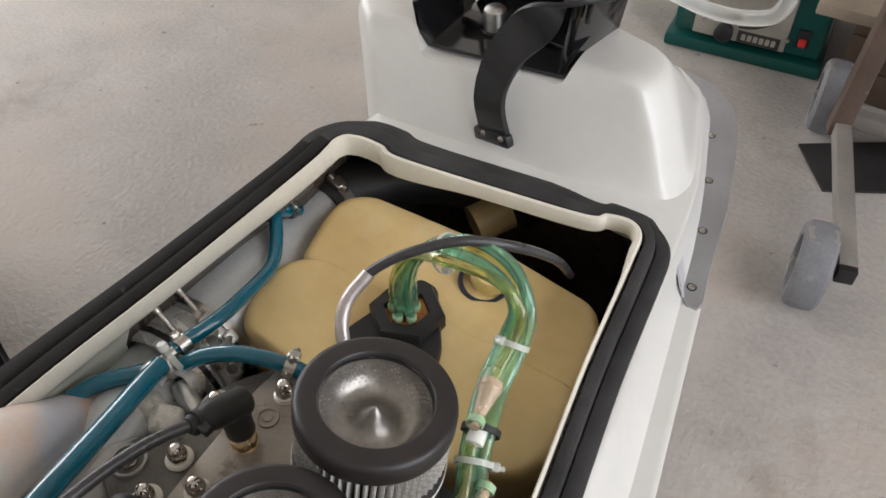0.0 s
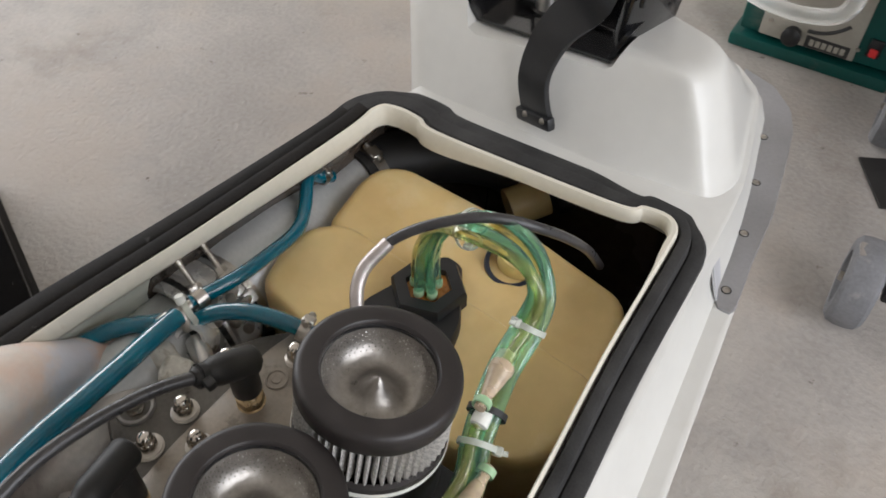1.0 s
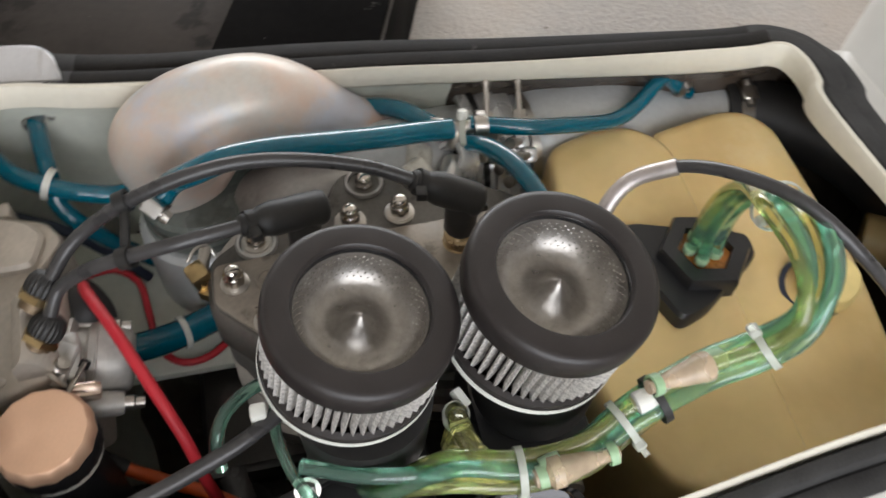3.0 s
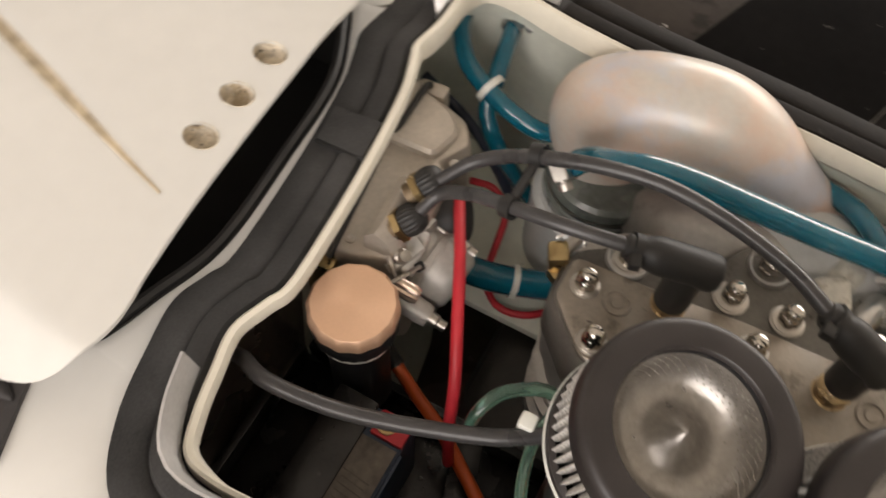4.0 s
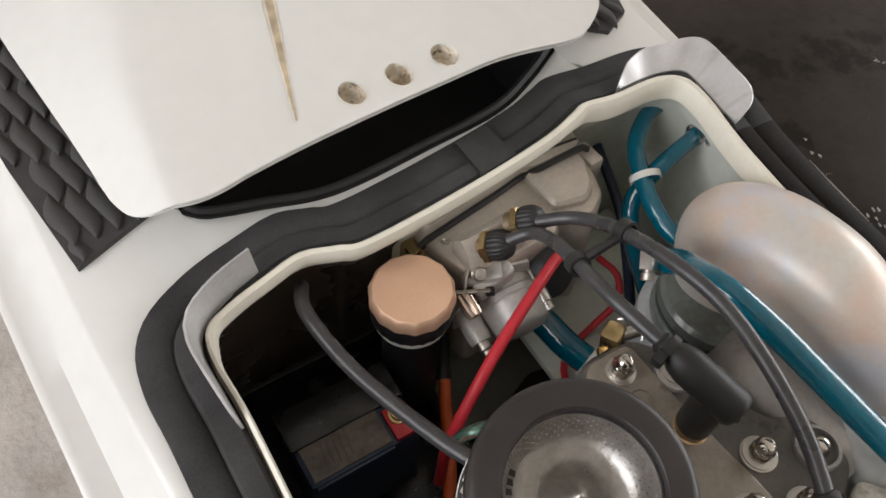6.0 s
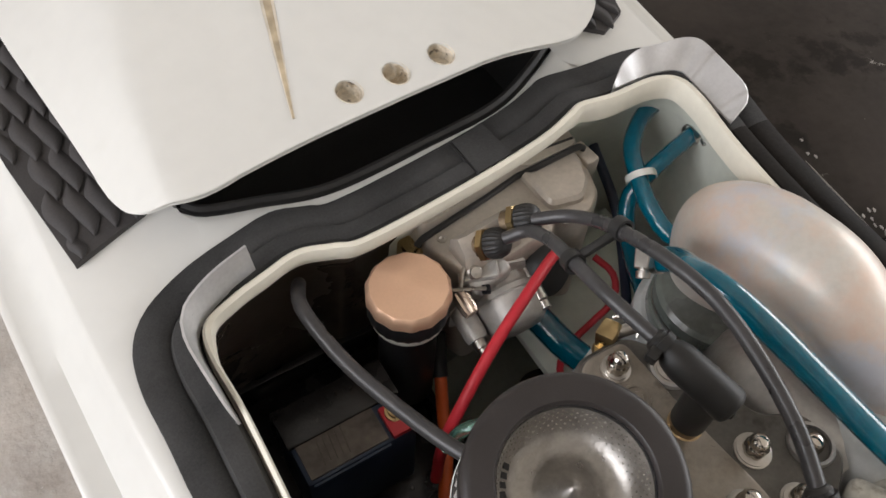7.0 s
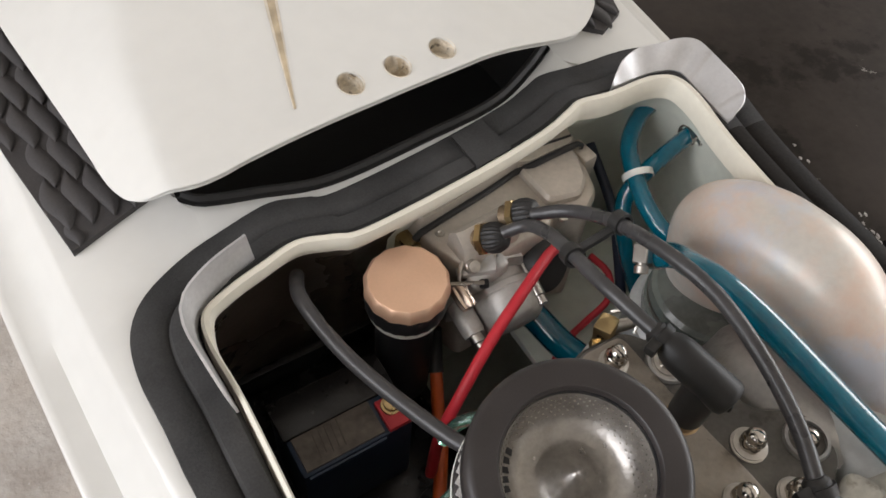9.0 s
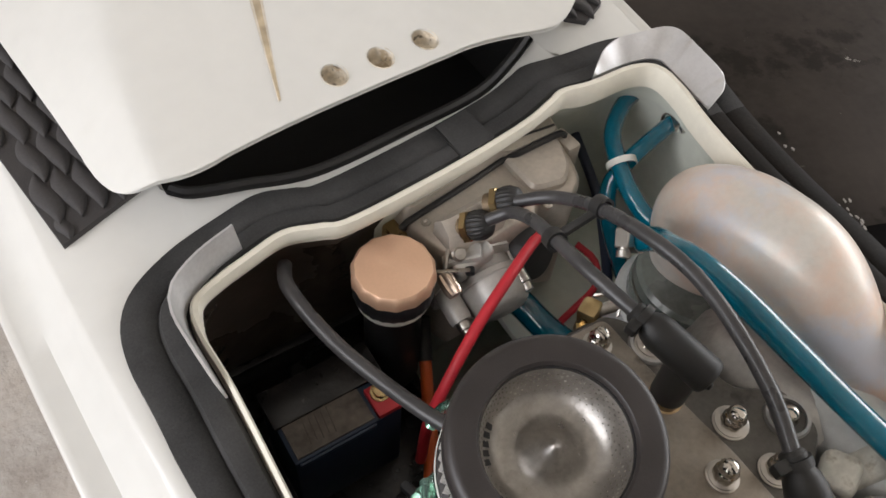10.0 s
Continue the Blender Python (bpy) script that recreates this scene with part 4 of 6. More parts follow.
def spark_plug(x, y):
    p = own(part("spark_plug", lathe([(0.0, 0.0), (0.0112, 0.0), (0.0112, 0.0035), (0.0096, 0.0042), (0.0108, 0.005), (0.0108, 0.0115), (0.0095, 0.0125), (0.0082, 0.013), (0.0088, 0.0145), (0.0076, 0.016), (0.0088, 0.0175), (0.0076, 0.019), (0.0085, 0.0205), (0.007, 0.024)], (x, y, 0.470), seg=30, wave=lambda k, a: 0.92 + 0.08 * abs(math.cos(3 * a)) if k in (4, 5) else 1), PLUGMETAL, engine, "tarnished spark plug body with rings"), engine)
    part("plug_gasket", lathe([(0.0, 0.0), (0.0128, 0.0), (0.0128, 0.0014), (0.0, 0.0014)], (x, y, 0.4703), seg=24), STEEL, p)


spark_plug(-0.034, 0.4275)
spark_plug(-0.0415, 0.322)

# water fittings on the head
fit = thing("brass_elbow_fitting", "small brass elbow fitting with a wire clamp on the cylinder head", "fitting", (-0.043, 0.247, 0.462))
part("elbow_body", box((0.016, 0.014, 0.018), (0.0, 0.0, 0.004), 0.003, pose(0, 0, 0, 10, 0, 25)), BRASS, fit)
part("hex_foot", lathe([(0.0, -0.012), (0.008, -0.012), (0.008, -0.004), (0.006, -0.003)], (0.004, 0.004, 0.0), seg=6), BRASS, fit)
part("spigot", lathe([(0.0045, 0.0), (0.0045, 0.016)], (-0.004, 0.002, 0.007), (-1, 0.3, 0.2), 16), STEEL, fit)
part("wire_clip", tube([(-0.006, -0.006, 0.014), (-0.013, 0.0, 0.018), (-0.018, 0.007, 0.014), (-0.014, 0.012, 0.006)], 0.0012, 6), STEEL, fit)

# exhaust along the port side
PALESILVER = material("pale_silver_casting", (0.55, 0.56, 0.555), 0.40, 0.25, var=0.15, scale=12, fine=220, bump=0.15, spots=[((0.30, 0.29, 0.27), 18, 0.56, 0.74, 0.5)])


def swept_balls(points, radii, steps=14):
    """The smooth hull of balls of changing size run along a bent line: a bulbous casting."""
    balls = []
    for k in range(len(points) - 1):
        def four(v):
            a, b, c, d = (v[max(0, min(len(v) - 1, k + i))] for i in (-1, 0, 1, 2))
            return lambda t: 0.5 * (2 * b + (c - a) * t + (2 * a - 5 * b + 4 * c - d) * t * t + (3 * b - a - 3 * c + d) * t ** 3)
        place, size = four([Vector(p) for p in points]), four(list(radii))
        balls += [(place(i / steps), size(i / steps)) for i in range(steps)]
    bm = bmesh.new()
    mid = sum((c for c, r in balls), Vector()) / len(balls)
    made = bmesh.ops.create_icosphere(bm, subdivisions=6, radius=1.0)["verts"]
    for v in made:
        way = v.co.normalized()
        far = 0.0
        for c, r in balls:
            q = c - mid
            along_way = q.dot(way)
            gap = r * r - (q.length_squared - along_way * along_way)
            if gap > 0:
                far = max(far, along_way + math.sqrt(gap))
        v.co = mid + way * max(far, 0.02)
    for _ in range(45):
        bmesh.ops.smooth_vert(bm, verts=bm.verts[:], factor=0.5, use_axis_x=True, use_axis_y=True, use_axis_z=True)
    return bm


exhaust = thing("exhaust_system", "silver painted exhaust elbow, pipe and chamber along the bay", "exhaust", (-0.14, 0.40, 0.25))
path = [(-0.170, 0.234, 0.415), (-0.1732, 0.2214, 0.4584), (-0.168, 0.2424, 0.4793), (-0.1674, 0.2669, 0.4942), (-0.1717, 0.3118, 0.4967), (-0.1826, 0.3714, 0.4424), (-0.186, 0.425, 0.404)]
GIRTH = [0.036, 0.0400, 0.0440, 0.0410, 0.0360, 0.0325, 0.0345]
own(part("elbow", swept_balls(path, GIRTH), SILVER, exhaust, "silver painted exhaust elbow with heat tint"), exhaust)
SEALGREY = material("wet_dark_rubber", (0.13, 0.145, 0.13), 0.3, var=0.4, scale=20, fine=200, bump=0.1, coat=0.4)
own(part("rubber_joint", lathe([(0.036, 0.0), (0.0465, 0.0), (0.0485, 0.003), (0.0485, 0.012), (0.0450, 0.0145), (0.0450, 0.018), (0.0475, 0.021), (0.0475, 0.031), (0.0440, 0.034), (0.036, 0.034)], (-0.167, 0.243, 0.384), seg=48), SEALGREY, exhaust, "wet black rubber joint rings"), exhaust)
own(part("joint_band", ring_band((-0.167, 0.243, 0.4005), (0, 0, 1), 0.0455, 0.0028, 0.0016, 44), STEEL, exhaust), exhaust)
own(part("flange", lathe([(0.0, -0.12), (0.052, -0.12), (0.054, -0.012), (0.054, -0.006), (0.049, -0.002), (0.0, -0.002)], (-0.165, 0.242, 0.386), seg=48), PALESILVER, exhaust, "pale cast exhaust flange"), exhaust)
PALECAST = material("corroded_pale_casting", (0.62, 0.60, 0.54), 0.55, 0.2, var=0.25, scale=60, fine=300, bump=0.5, size=0.0015, spots=[((0.25, 0.20, 0.14), 60, 0.56, 0.66, 0.7)])
# rough casting that carries the elbow over to the pipe, with a wide-mouthed water port
own(part("neck_casting", tube([(-0.150, 0.360, 0.420), (-0.148, 0.395, 0.432), (-0.150, 0.430, 0.428), (-0.160, 0.462, 0.415)], lambda t: 0.030 + 0.008 * math.sin(3.1 * t), 24), PALESILVER, exhaust, "rough grey casting"), exhaust)
own(part("manifold_casting", tube([(-0.150, 0.300, 0.400), (-0.128, 0.318, 0.425), (-0.122, 0.350, 0.432), (-0.128, 0.390, 0.430)], lambda t: 0.034 - 0.006 * t, 24), CAST, exhaust, "grey cast manifold below the elbow"), exhaust)
own(part("casting_lug", box((0.026, 0.024, 0.026), (-0.106, 0.4135, 0.462), 0.007, pose(0, 0, 0, 15, 20, 30), 3), PALECAST, exhaust, "pale corroded casting lug"), exhaust)
own(part("casting_lug", box((0.030, 0.022, 0.022), (-0.127, 0.4180, 0.455), 0.007, pose(0, 0, 0, -10, 30, -15), 3), PALECAST, exhaust, "pale corroded casting lug"), exhaust)
own(part("pipe", tube([(-0.172, 0.43, 0.405), (-0.180, 0.47, 0.398), (-0.182, 0.53, 0.396)], 0.044, 36), PALESILVER, exhaust, "bare cast pipe section"), exhaust)
own(part("chamber", tube([(-0.183, 0.515, 0.396), (-0.184, 0.54, 0.396), (-0.186, 0.60, 0.396), (-0.186, 0.66, 0.398), (-0.182, 0.735, 0.402)], lambda t: 0.050 + 0.008 * ease(t / 0.12) if t < 0.35 else 0.058 - 0.031 * ease((t - 0.35) / 0.5), 40), PALESILVER, exhaust, "silver exhaust chamber"), exhaust)
for y in (0.492, 0.528):
    own(part("band_clamp", ring_band((-0.182, y, 0.397), (-0.02, 1, 0), 0.0515, 0.014, 0.0015, 44), STEEL, exhaust, "steel T-bolt band clamp"), exhaust)
    own(part("clamp_edge", ring_band((-0.182, y - 0.0085, 0.397), (-0.02, 1, 0), 0.0522, 0.003, 0.0016, 44), RUBBER, exhaust), exhaust)
# T-bolts of the two bands, their nuts drawn down on the trunnions
for head, foot in (((-0.1826, 0.4863, 0.478), (-0.1612, 0.4838, 0.46)), ((-0.1822, 0.5134, 0.478), (-0.1596, 0.5111, 0.46))):
    head, foot = Vector(head), Vector(foot)
    way = (foot - head).normalized()
    own(part("clamp_bolt", tube([head, head.lerp(foot, 0.5), foot + way * 0.006], 0.0027, 12), STEEL, exhaust), exhaust)
    own(part("bolt_end", lathe([(0.0, -0.003), (0.0034, -0.003), (0.0038, 0.0), (0.0034, 0.003), (0.0, 0.003)], head, way, 14), STEEL, exhaust), exhaust)
    own(part("clamp_nut", lathe([(0.0, -0.004), (0.0052, -0.004), (0.0056, -0.003), (0.0056, 0.003), (0.0, 0.003)], foot, way, 6), STEEL, exhaust), exhaust)
    own(part("trunnion", box((0.012, 0.016, 0.011), foot + way * 0.0085, 0.002, pose(0, 0, 0, 0, 40, 0)), STEEL, exhaust), exhaust)
# bright cast coupling with a toothed gasket, and a cast eye with a stub pipe
ROUND = (-0.02, 1, 0)
BRIGHTCAST = material("bright_cast_alloy", (0.74, 0.73, 0.71), 0.28, 0.5, var=0.2, scale=25, fine=260, bump=0.15, size=0.0006)
own(part("coupling", lathe([(0.048, -0.020), (0.054, -0.020), (0.0555, -0.018), (0.0555, -0.012), (0.0535, -0.0105), (0.0535, -0.002), (0.0560, 0.0), (0.0560, 0.010), (0.0525, 0.012), (0.0525, 0.024), (0.048, 0.026)], (-0.178, 0.487, 0.400), ROUND, 64, caps=(False, False)), BRIGHTCAST, exhaust, "bright cast coupling round the pipe"), exhaust)
own(part("toothed_gasket", lathe([(0.0545, -0.0025), (0.0572, -0.0025), (0.0572, 0.0025), (0.0545, 0.0025)], (-0.1785, 0.4775, 0.400), ROUND, 144, caps=(False, False), wave=lambda k, a: 1 + (0.012 if k in (1, 2) else 0) * math.cos(36 * a)), RUBBER, exhaust, "black toothed gasket"), exhaust)
for k, (a, y) in enumerate(((40, 0.5155), (53, 0.510), (33, 0.499), (62, 0.497), (45, 0.486), (20, 0.507))):
    q = Vector((-0.178 + 0.056 * math.cos(radians(a)), y, 0.400 + 0.056 * math.sin(radians(a))))
    own(part("coupling_lug", box((0.013, 0.012, 0.011), q, 0.0025, pose(0, 0, 0, 0, 90 - a, 8 * k)), BRIGHTCAST, exhaust), exhaust)
    own(part("lug_bolt", lathe([(0.0, -0.004), (0.0034, -0.004), (0.0034, 0.012), (0.0050, 0.0125), (0.0050, 0.017), (0.0, 0.0175)], q + Vector((0.004, -0.004, 0.004)), (0.5, -0.6, 0.5), 12), STEEL, exhaust), exhaust)
own(part("water_port", lathe([(0.0085, -0.012), (0.0165, -0.012), (0.0165, 0.006), (0.0145, 0.009), (0.0110, 0.009), (0.0100, 0.004), (0.0085, -0.012)], (-0.1245, 0.4475, 0.4545), (0.25, -0.70, 0.65), 36, caps=(False, False)), BRIGHTCAST, exhaust, "open cast water port"), exhaust)
own(part("port_dark", lathe([(0.0, 0.0), (0.0105, 0.0), (0.0105, 0.002), (0.0, 0.002)], (-0.126, 0.4515, 0.451), (0.25, -0.70, 0.65), 28), RUBBER, exhaust), exhaust)
own(part("stub_pipe", tube([(-0.122, 0.446, 0.455), (-0.108, 0.440, 0.457), (-0.094, 0.434, 0.452), (-0.084, 0.430, 0.440)], 0.0088, 20), ALLOY, exhaust, "short aluminium water pipe"), exhaust)

exhaust_hose = thing("exhaust_hose", "thick black rubber exhaust hose clamped to the chamber", "hose", (-0.15, 0.78, 0.40))
own(part("hose_wall", tube([(-0.183, 0.722, 0.402), (-0.176, 0.752, 0.403), (-0.152, 0.785, 0.407), (-0.118, 0.818, 0.405), (-0.085, 0.855, 0.385), (-0.07, 0.885, 0.35)], 0.0325, 28), RUBBER, exhaust_hose), exhaust_hose)
own(hose_clamp(exhaust_hose, (-0.180, 0.735, 0.402), (0.12, 1, 0.0), 0.033, (0.3, 0, 1), 0.012), exhaust_hose)

# fuel tank with a front and a rear lobe
tank = thing("fuel_tank", "yellowed translucent plastic fuel tank in the bow of the bay", "fuel tank", (0.0, 0.62, 0.12))


def lobe(points, top, r):
    ol = rounded(points, r, 6)
    mid = sum(ol, Vector((0, 0))) / len(ol)
    rows = []
    for z, inset in ((0.12, 0.015), (0.14, 0.0), (0.30, 0.0), (top - 0.014, 0.0), (top - 0.0065, 0.0016), (top - 0.0024, 0.0046), (top - 0.0006, 0.0085), (top, 0.0145)):
        rows.append([(*(p + (mid - p).normalized() * inset), z - (0.10 * max(0, p.x - 0.02) + 2.0 * max(0, 0.60 - p.y) * max(0, p.x - 0.02) if z > 0.38 else 0)) for p in ol])
    return rings(bmesh.new(), rows)


own(part("rear_lobe", lobe([(-0.136, 0.530), (0.03, 0.497), (0.095, 0.510), (0.152, 0.536), (0.172, 0.57), (0.166, 0.63), (-0.125, 0.634), (-0.150, 0.606), (-0.150, 0.575)], 0.446, 0.016), TANK, tank, "front lobe of the tank"), tank)
own(part("bow_lobe", lobe([(-0.138, 0.622), (0.166, 0.612), (0.158, 0.690), (0.140, 0.722), (0.02, 0.736), (-0.128, 0.733), (-0.150, 0.716), (-0.153, 0.690)], 0.444, 0.013), TANK, tank), tank)
own(part("filler_neck", lathe([(0.0, 0.0), (0.0235, 0.0), (0.024, 0.045), (0.0, 0.045)], (-0.052, 0.826, 0.352), (0.35, 0.5, 0.12), 28), TANK, tank), tank)
own(part("neck_collar", lathe([(0.021, 0.0), (0.027, 0.002), (0.028, 0.018), (0.024, 0.024), (0.0, 0.024)], (-0.022, 0.866, 0.360), (0.35, 0.5, 0.12), 28), RUBBER, tank, "black rubber collar"), tank)

TEAL = material("pale_green_sleeve", (0.50, 0.74, 0.46), 0.3, var=0.1, scale=60, bump=0.05, trans=0.4)
CLEARTIE = material("translucent_nylon", (0.80, 0.82, 0.74), 0.3, var=0.08, scale=40, bump=0.03, trans=0.5)
# fuel pick-up: hexagonal black block with tubes
pickup = thing("fuel_pickup", "black hexagonal fuel pick-up with resin-filled centre on the tank", "fuel fitting", (-0.004, 0.612, 0.435))
hexr = lambda r, z: [(r * math.cos(math.pi / 3 * i + 0.35), r * math.sin(math.pi / 3 * i + 0.35), z) for i in range(6)]
bm = rings(bmesh.new(), [hexr(0.0355, 0.0), hexr(0.0355, 0.019), hexr(0.0335, 0.0225), hexr(0.0215, 0.0225), hexr(0.0205, 0.014)])
part("hex_block", bm, PLASTICBLK, pickup)
RESIN = material("amber_resin", (0.55, 0.22, 0.05), 0.3, var=0.3, scale=80, fine=300, bump=0.3)
part("resin", lathe([(0.0, 0.0165), (0.0215, 0.0160), (0.0215, 0.012)], seg=24, caps=(True, False)), RESIN, pickup, "amber resin round the tube ends")
ol = rounded([(-0.014, 0.046), (0.006, 0.044), (0.044, -0.012), (0.050, -0.036), (-0.026, -0.062), (-0.042, -0.046)][::-1], 0.007, 4)
part("clamp_plate", rings(bmesh.new(), [[(p.x * s, p.y * s, z) for p in ol] for z, s in ((-0.004, 1), (0.009, 1), (0.012, 0.95))]), PLASTICBLK, pickup, "black three-cornered clamp plate")
YELLOW = material("yellow_plastic", (0.78, 0.62, 0.26), 0.4, var=0.1, scale=30, bump=0.05)
part("yellow_cap", lathe([(0.0, -0.020), (0.0205, -0.020), (0.0205, 0.009), (0.0185, 0.013), (0.0, 0.014)], (0.044, 0.082, 0.016), (0.2, -0.3, 1), 26), YELLOW, pickup, "yellow plastic tank cap")
NAVY = material("dark_navy_rubber", (0.020, 0.026, 0.045), 0.4, var=0.2, scale=40, fine=300, bump=0.1)
part("cap_collar", lathe([(0.0, -0.018), (0.0250, -0.018), (0.0262, -0.004), (0.0250, 0.004), (0.021, 0.004)], (0.038, 0.078, 0.004), (0.2, -0.3, 1), 30, caps=(True, False)), NAVY, pickup, "dark navy collar under the cap")

GREENTUBE = material("green_fuel_tube", (0.46, 0.83, 0.68), 0.06, var=0.1, scale=25, fine=100, bump=0.0, trans=0.92, ior=1.30, rvar=0.03, coat=1.0)
OLIVETUBE = material("aged_fuel_tube", (0.78, 0.76, 0.30), 0.06, var=0.15, scale=25, fine=100, bump=0.0, trans=0.90, ior=1.30, rvar=0.03, coat=1.0)
arch = [(-0.006, 0.612, 0.448), (0.000, 0.606, 0.510), (0.022, 0.600, 0.560), (0.062, 0.590, 0.592), (0.102, 0.582, 0.596), (0.123, 0.572, 0.578), (0.1245, 0.558, 0.555), (0.1265, 0.526, 0.543), (0.1345, 0.494, 0.537), (0.140, 0.475, 0.527), (0.150, 0.450, 0.519), (0.151, 0.415, 0.515), (0.1435, 0.378, 0.514), (0.136, 0.335, 0.512), (0.120, 0.300, 0.504)]
tubes = thing("fuel_tube_bundle", "bundle of clear green fuel tubes arching over the tank", "fuel tubes", (0.09, 0.55, 0.45))
for k, start in enumerate(((-0.011, -0.003), (-0.001, -0.011), (0.010, -0.006), (-0.007, 0.008), (0.006, 0.007), (0.001, -0.001))):
    pts = []
    for i, (x, y, z) in enumerate(arch):
        rest, fan, tight = max(0.0, 1 - i / 2), max(0.0, 1 - abs(i - 3) / 2.5), min(1.0, max(0.0, (i - 3) / 3))
        turn = 2 * math.pi * k / 5 + 0.22 * i
        r = 0.0078 * tight if k < 5 else 0.0
        pts.append((x + rest * start[0] + fan * 0.0035 * (k - 2) + r * math.cos(turn), y + rest * start[1] + fan * 0.0062 * (k - 2.5), z + fan * 0.004 * math.sin(2.1 * k) + r * math.sin(turn)))
    if k < 5:
        # all but one tube dive down to the carburettors
        pts[-2:] = [(0.134 + 0.002 * k, 0.352 - 0.003 * k, 0.496), (0.122, 0.342 - 0.003 * k, 0.468), (0.108, 0.338, 0.445)]
    own(part("fuel_tube", tube(pts, 0.0045, 14), OLIVETUBE if k in (0, 3) else GREENTUBE, tubes, "clear tube stained olive" if k in (0, 3) else "clear green tube"), tubes)
    x, y, z = pts[0]
    own(part("tube_end", lathe([(0.0045, 0.0), (0.0050, 0.002), (0.0050, 0.007), (0.0045, 0.009)], (x, y, z - 0.003), (0.1, -0.1, 1), 16), RESIN, tubes, "amber tube end"), tubes)
    own(part("end_sleeve", lathe([(0.0043, 0.008), (0.0050, 0.009), (0.0050, 0.015), (0.0043, 0.016)], (x, y, z - 0.003), (0.1, -0.1, 1), 16), TEAL, tubes, "pale green tube sleeve"), tubes)
own(part("cable_tie", ring_band(Vector(arch[3]) + Vector((-0.010, 0.000, -0.010)), (1, -0.15, 0.45), 0.0150, 0.0028, 0.0010), CLEARTIE, tubes, "thin translucent cable tie"), tubes)
own(part("tie_head", box((0.006, 0.006, 0.005), Vector(arch[3]) + Vector((-0.004, -0.012, -0.013)), 0.001), CLEARTIE, tubes), tubes)
for i, tail, rad in ((6, (-0.3, -0.5, 0.4), 0.0118), (9, (1, -0.1, -0.3), 0.0122), (11, (1, -0.4, -0.6), 0.0120)):
    a, b = Vector(arch[i]), Vector(arch[i + 1])
    own(zip_tie(tubes, a, b - Vector(arch[i - 1]), rad, CLEARTIE, tail, 0.0042), tubes)
own(part("collar", ring_band(Vector(arch[8]), Vector(arch[9]) - Vector(arch[7]), 0.0125, 0.0045, 0.0016), RUBBER, tubes, "black rubber band"), tubes)
for at, mat in (((0.1355, 0.4865, 0.541), NYLON), ((0.1545, 0.4300, 0.524), TEAL), ((0.1235, 0.530, 0.5475), TEAL)):
    own(part("tube_sleeve", lathe([(0.0046, -0.006), (0.0064, -0.0055), (0.0068, 0.0), (0.0064, 0.0055), (0.0046, 0.006)], at, (0.15, -1, -0.2), 20), mat, tubes), tubes)
AMBERF = material("amber_filter_plastic", (0.80, 0.62, 0.44), 0.25, var=0.2, scale=60, fine=200, bump=0.1, trans=0.45)
for at, ax in (((0.1285, 0.510, 0.549), (-0.18, 1, -0.1)), ((0.1575, 0.443, 0.526), (0.08, -1, -0.1))):
    v = thing("inline_valve", "small amber one-way valve in the green fuel tube bundle", "valve", at, "fuel valves")
    part("valve_body", lathe([(0.0, -0.024), (0.0040, -0.024), (0.0040, -0.012), (0.0048, -0.010), (0.0080, 0.008), (0.0090, 0.009), (0.0090, 0.015), (0.0070, 0.016), (0.0055, 0.017), (0.0050, 0.024), (0.0, 0.024)], axis=ax, seg=20), AMBERF, v)
    for h in (-0.020, 0.020):
        part("clip", ring_band(Vector(ax).normalized() * h, ax, 0.0048, 0.005, 0.0016), TEAL, v)

# cable with a bare metal sleeve arching over the tank
SATIN = material("satin_grey_sleeve", (0.52, 0.47, 0.45), 0.42, 0.8, var=0.15, scale=50, fine=300, bump=0.1)
cable = thing("sleeved_cable", "thin dark cable with a silver sleeve arching over the tank", "cable", (0.05, 0.55, 0.5))
run = [(0.030, 0.497, 0.515), (0.012, 0.505, 0.545), (0.004, 0.522, 0.564), (0.011, 0.545, 0.580), (0.035, 0.565, 0.597), (0.068, 0.590, 0.604), (0.100, 0.620, 0.585), (0.112, 0.665, 0.535), (0.1055, 0.727, 0.452)]
own(part("sheath", tube(run, 0.0040, 12), GREYCABLE, cable), cable)
own(part("sleeve", tube(run[:4], 0.0053, 14), SATIN, cable, "bare silver metal sleeve"), cable)

# blue water hoses
def water_hose(points, radius=0.0068, label="glossy blue water hose in the engine bay"):
    h = thing("water_hose", label, "hose", points[len(points) // 2], "blue water hoses")
    own(part("hose_wall", tube(points, radius, 16), BLUEHOSE, h), h)
    return h


h1 = water_hose([(-0.140, 0.462, 0.478), (-0.131, 0.503, 0.476), (-0.132, 0.538, 0.470), (-0.141, 0.587, 0.458), (-0.159, 0.618, 0.455), (-0.176, 0.640, 0.460), (-0.184, 0.653, 0.457), (-0.186, 0.668, 0.443), (-0.187, 0.684, 0.430)])
own(ferrule(h1, (-0.1365, 0.470, 0.478), (0.1, 1, 0), 0.0074, (-0.6, 0, 0.8)), h1)
own(hose_clamp(h1, (-0.186, 0.672, 0.440), (0.1, 1, -0.3), 0.0074, (0.5, 0.3, 1), 0.006, 0.72), h1)
h2 = water_hose([(-0.142, 0.446, 0.462), (-0.130, 0.457, 0.468), (-0.112, 0.470, 0.479), (-0.082, 0.484, 0.486), (-0.048, 0.495, 0.483), (-0.030, 0.500, 0.476)], 0.0072)
own(hose_clamp(h2, (-0.042, 0.4965, 0.4812), (1, 0.3, -0.3), 0.0078, (-0.1, 0.5, 1), 0.009, 0.72), h2)
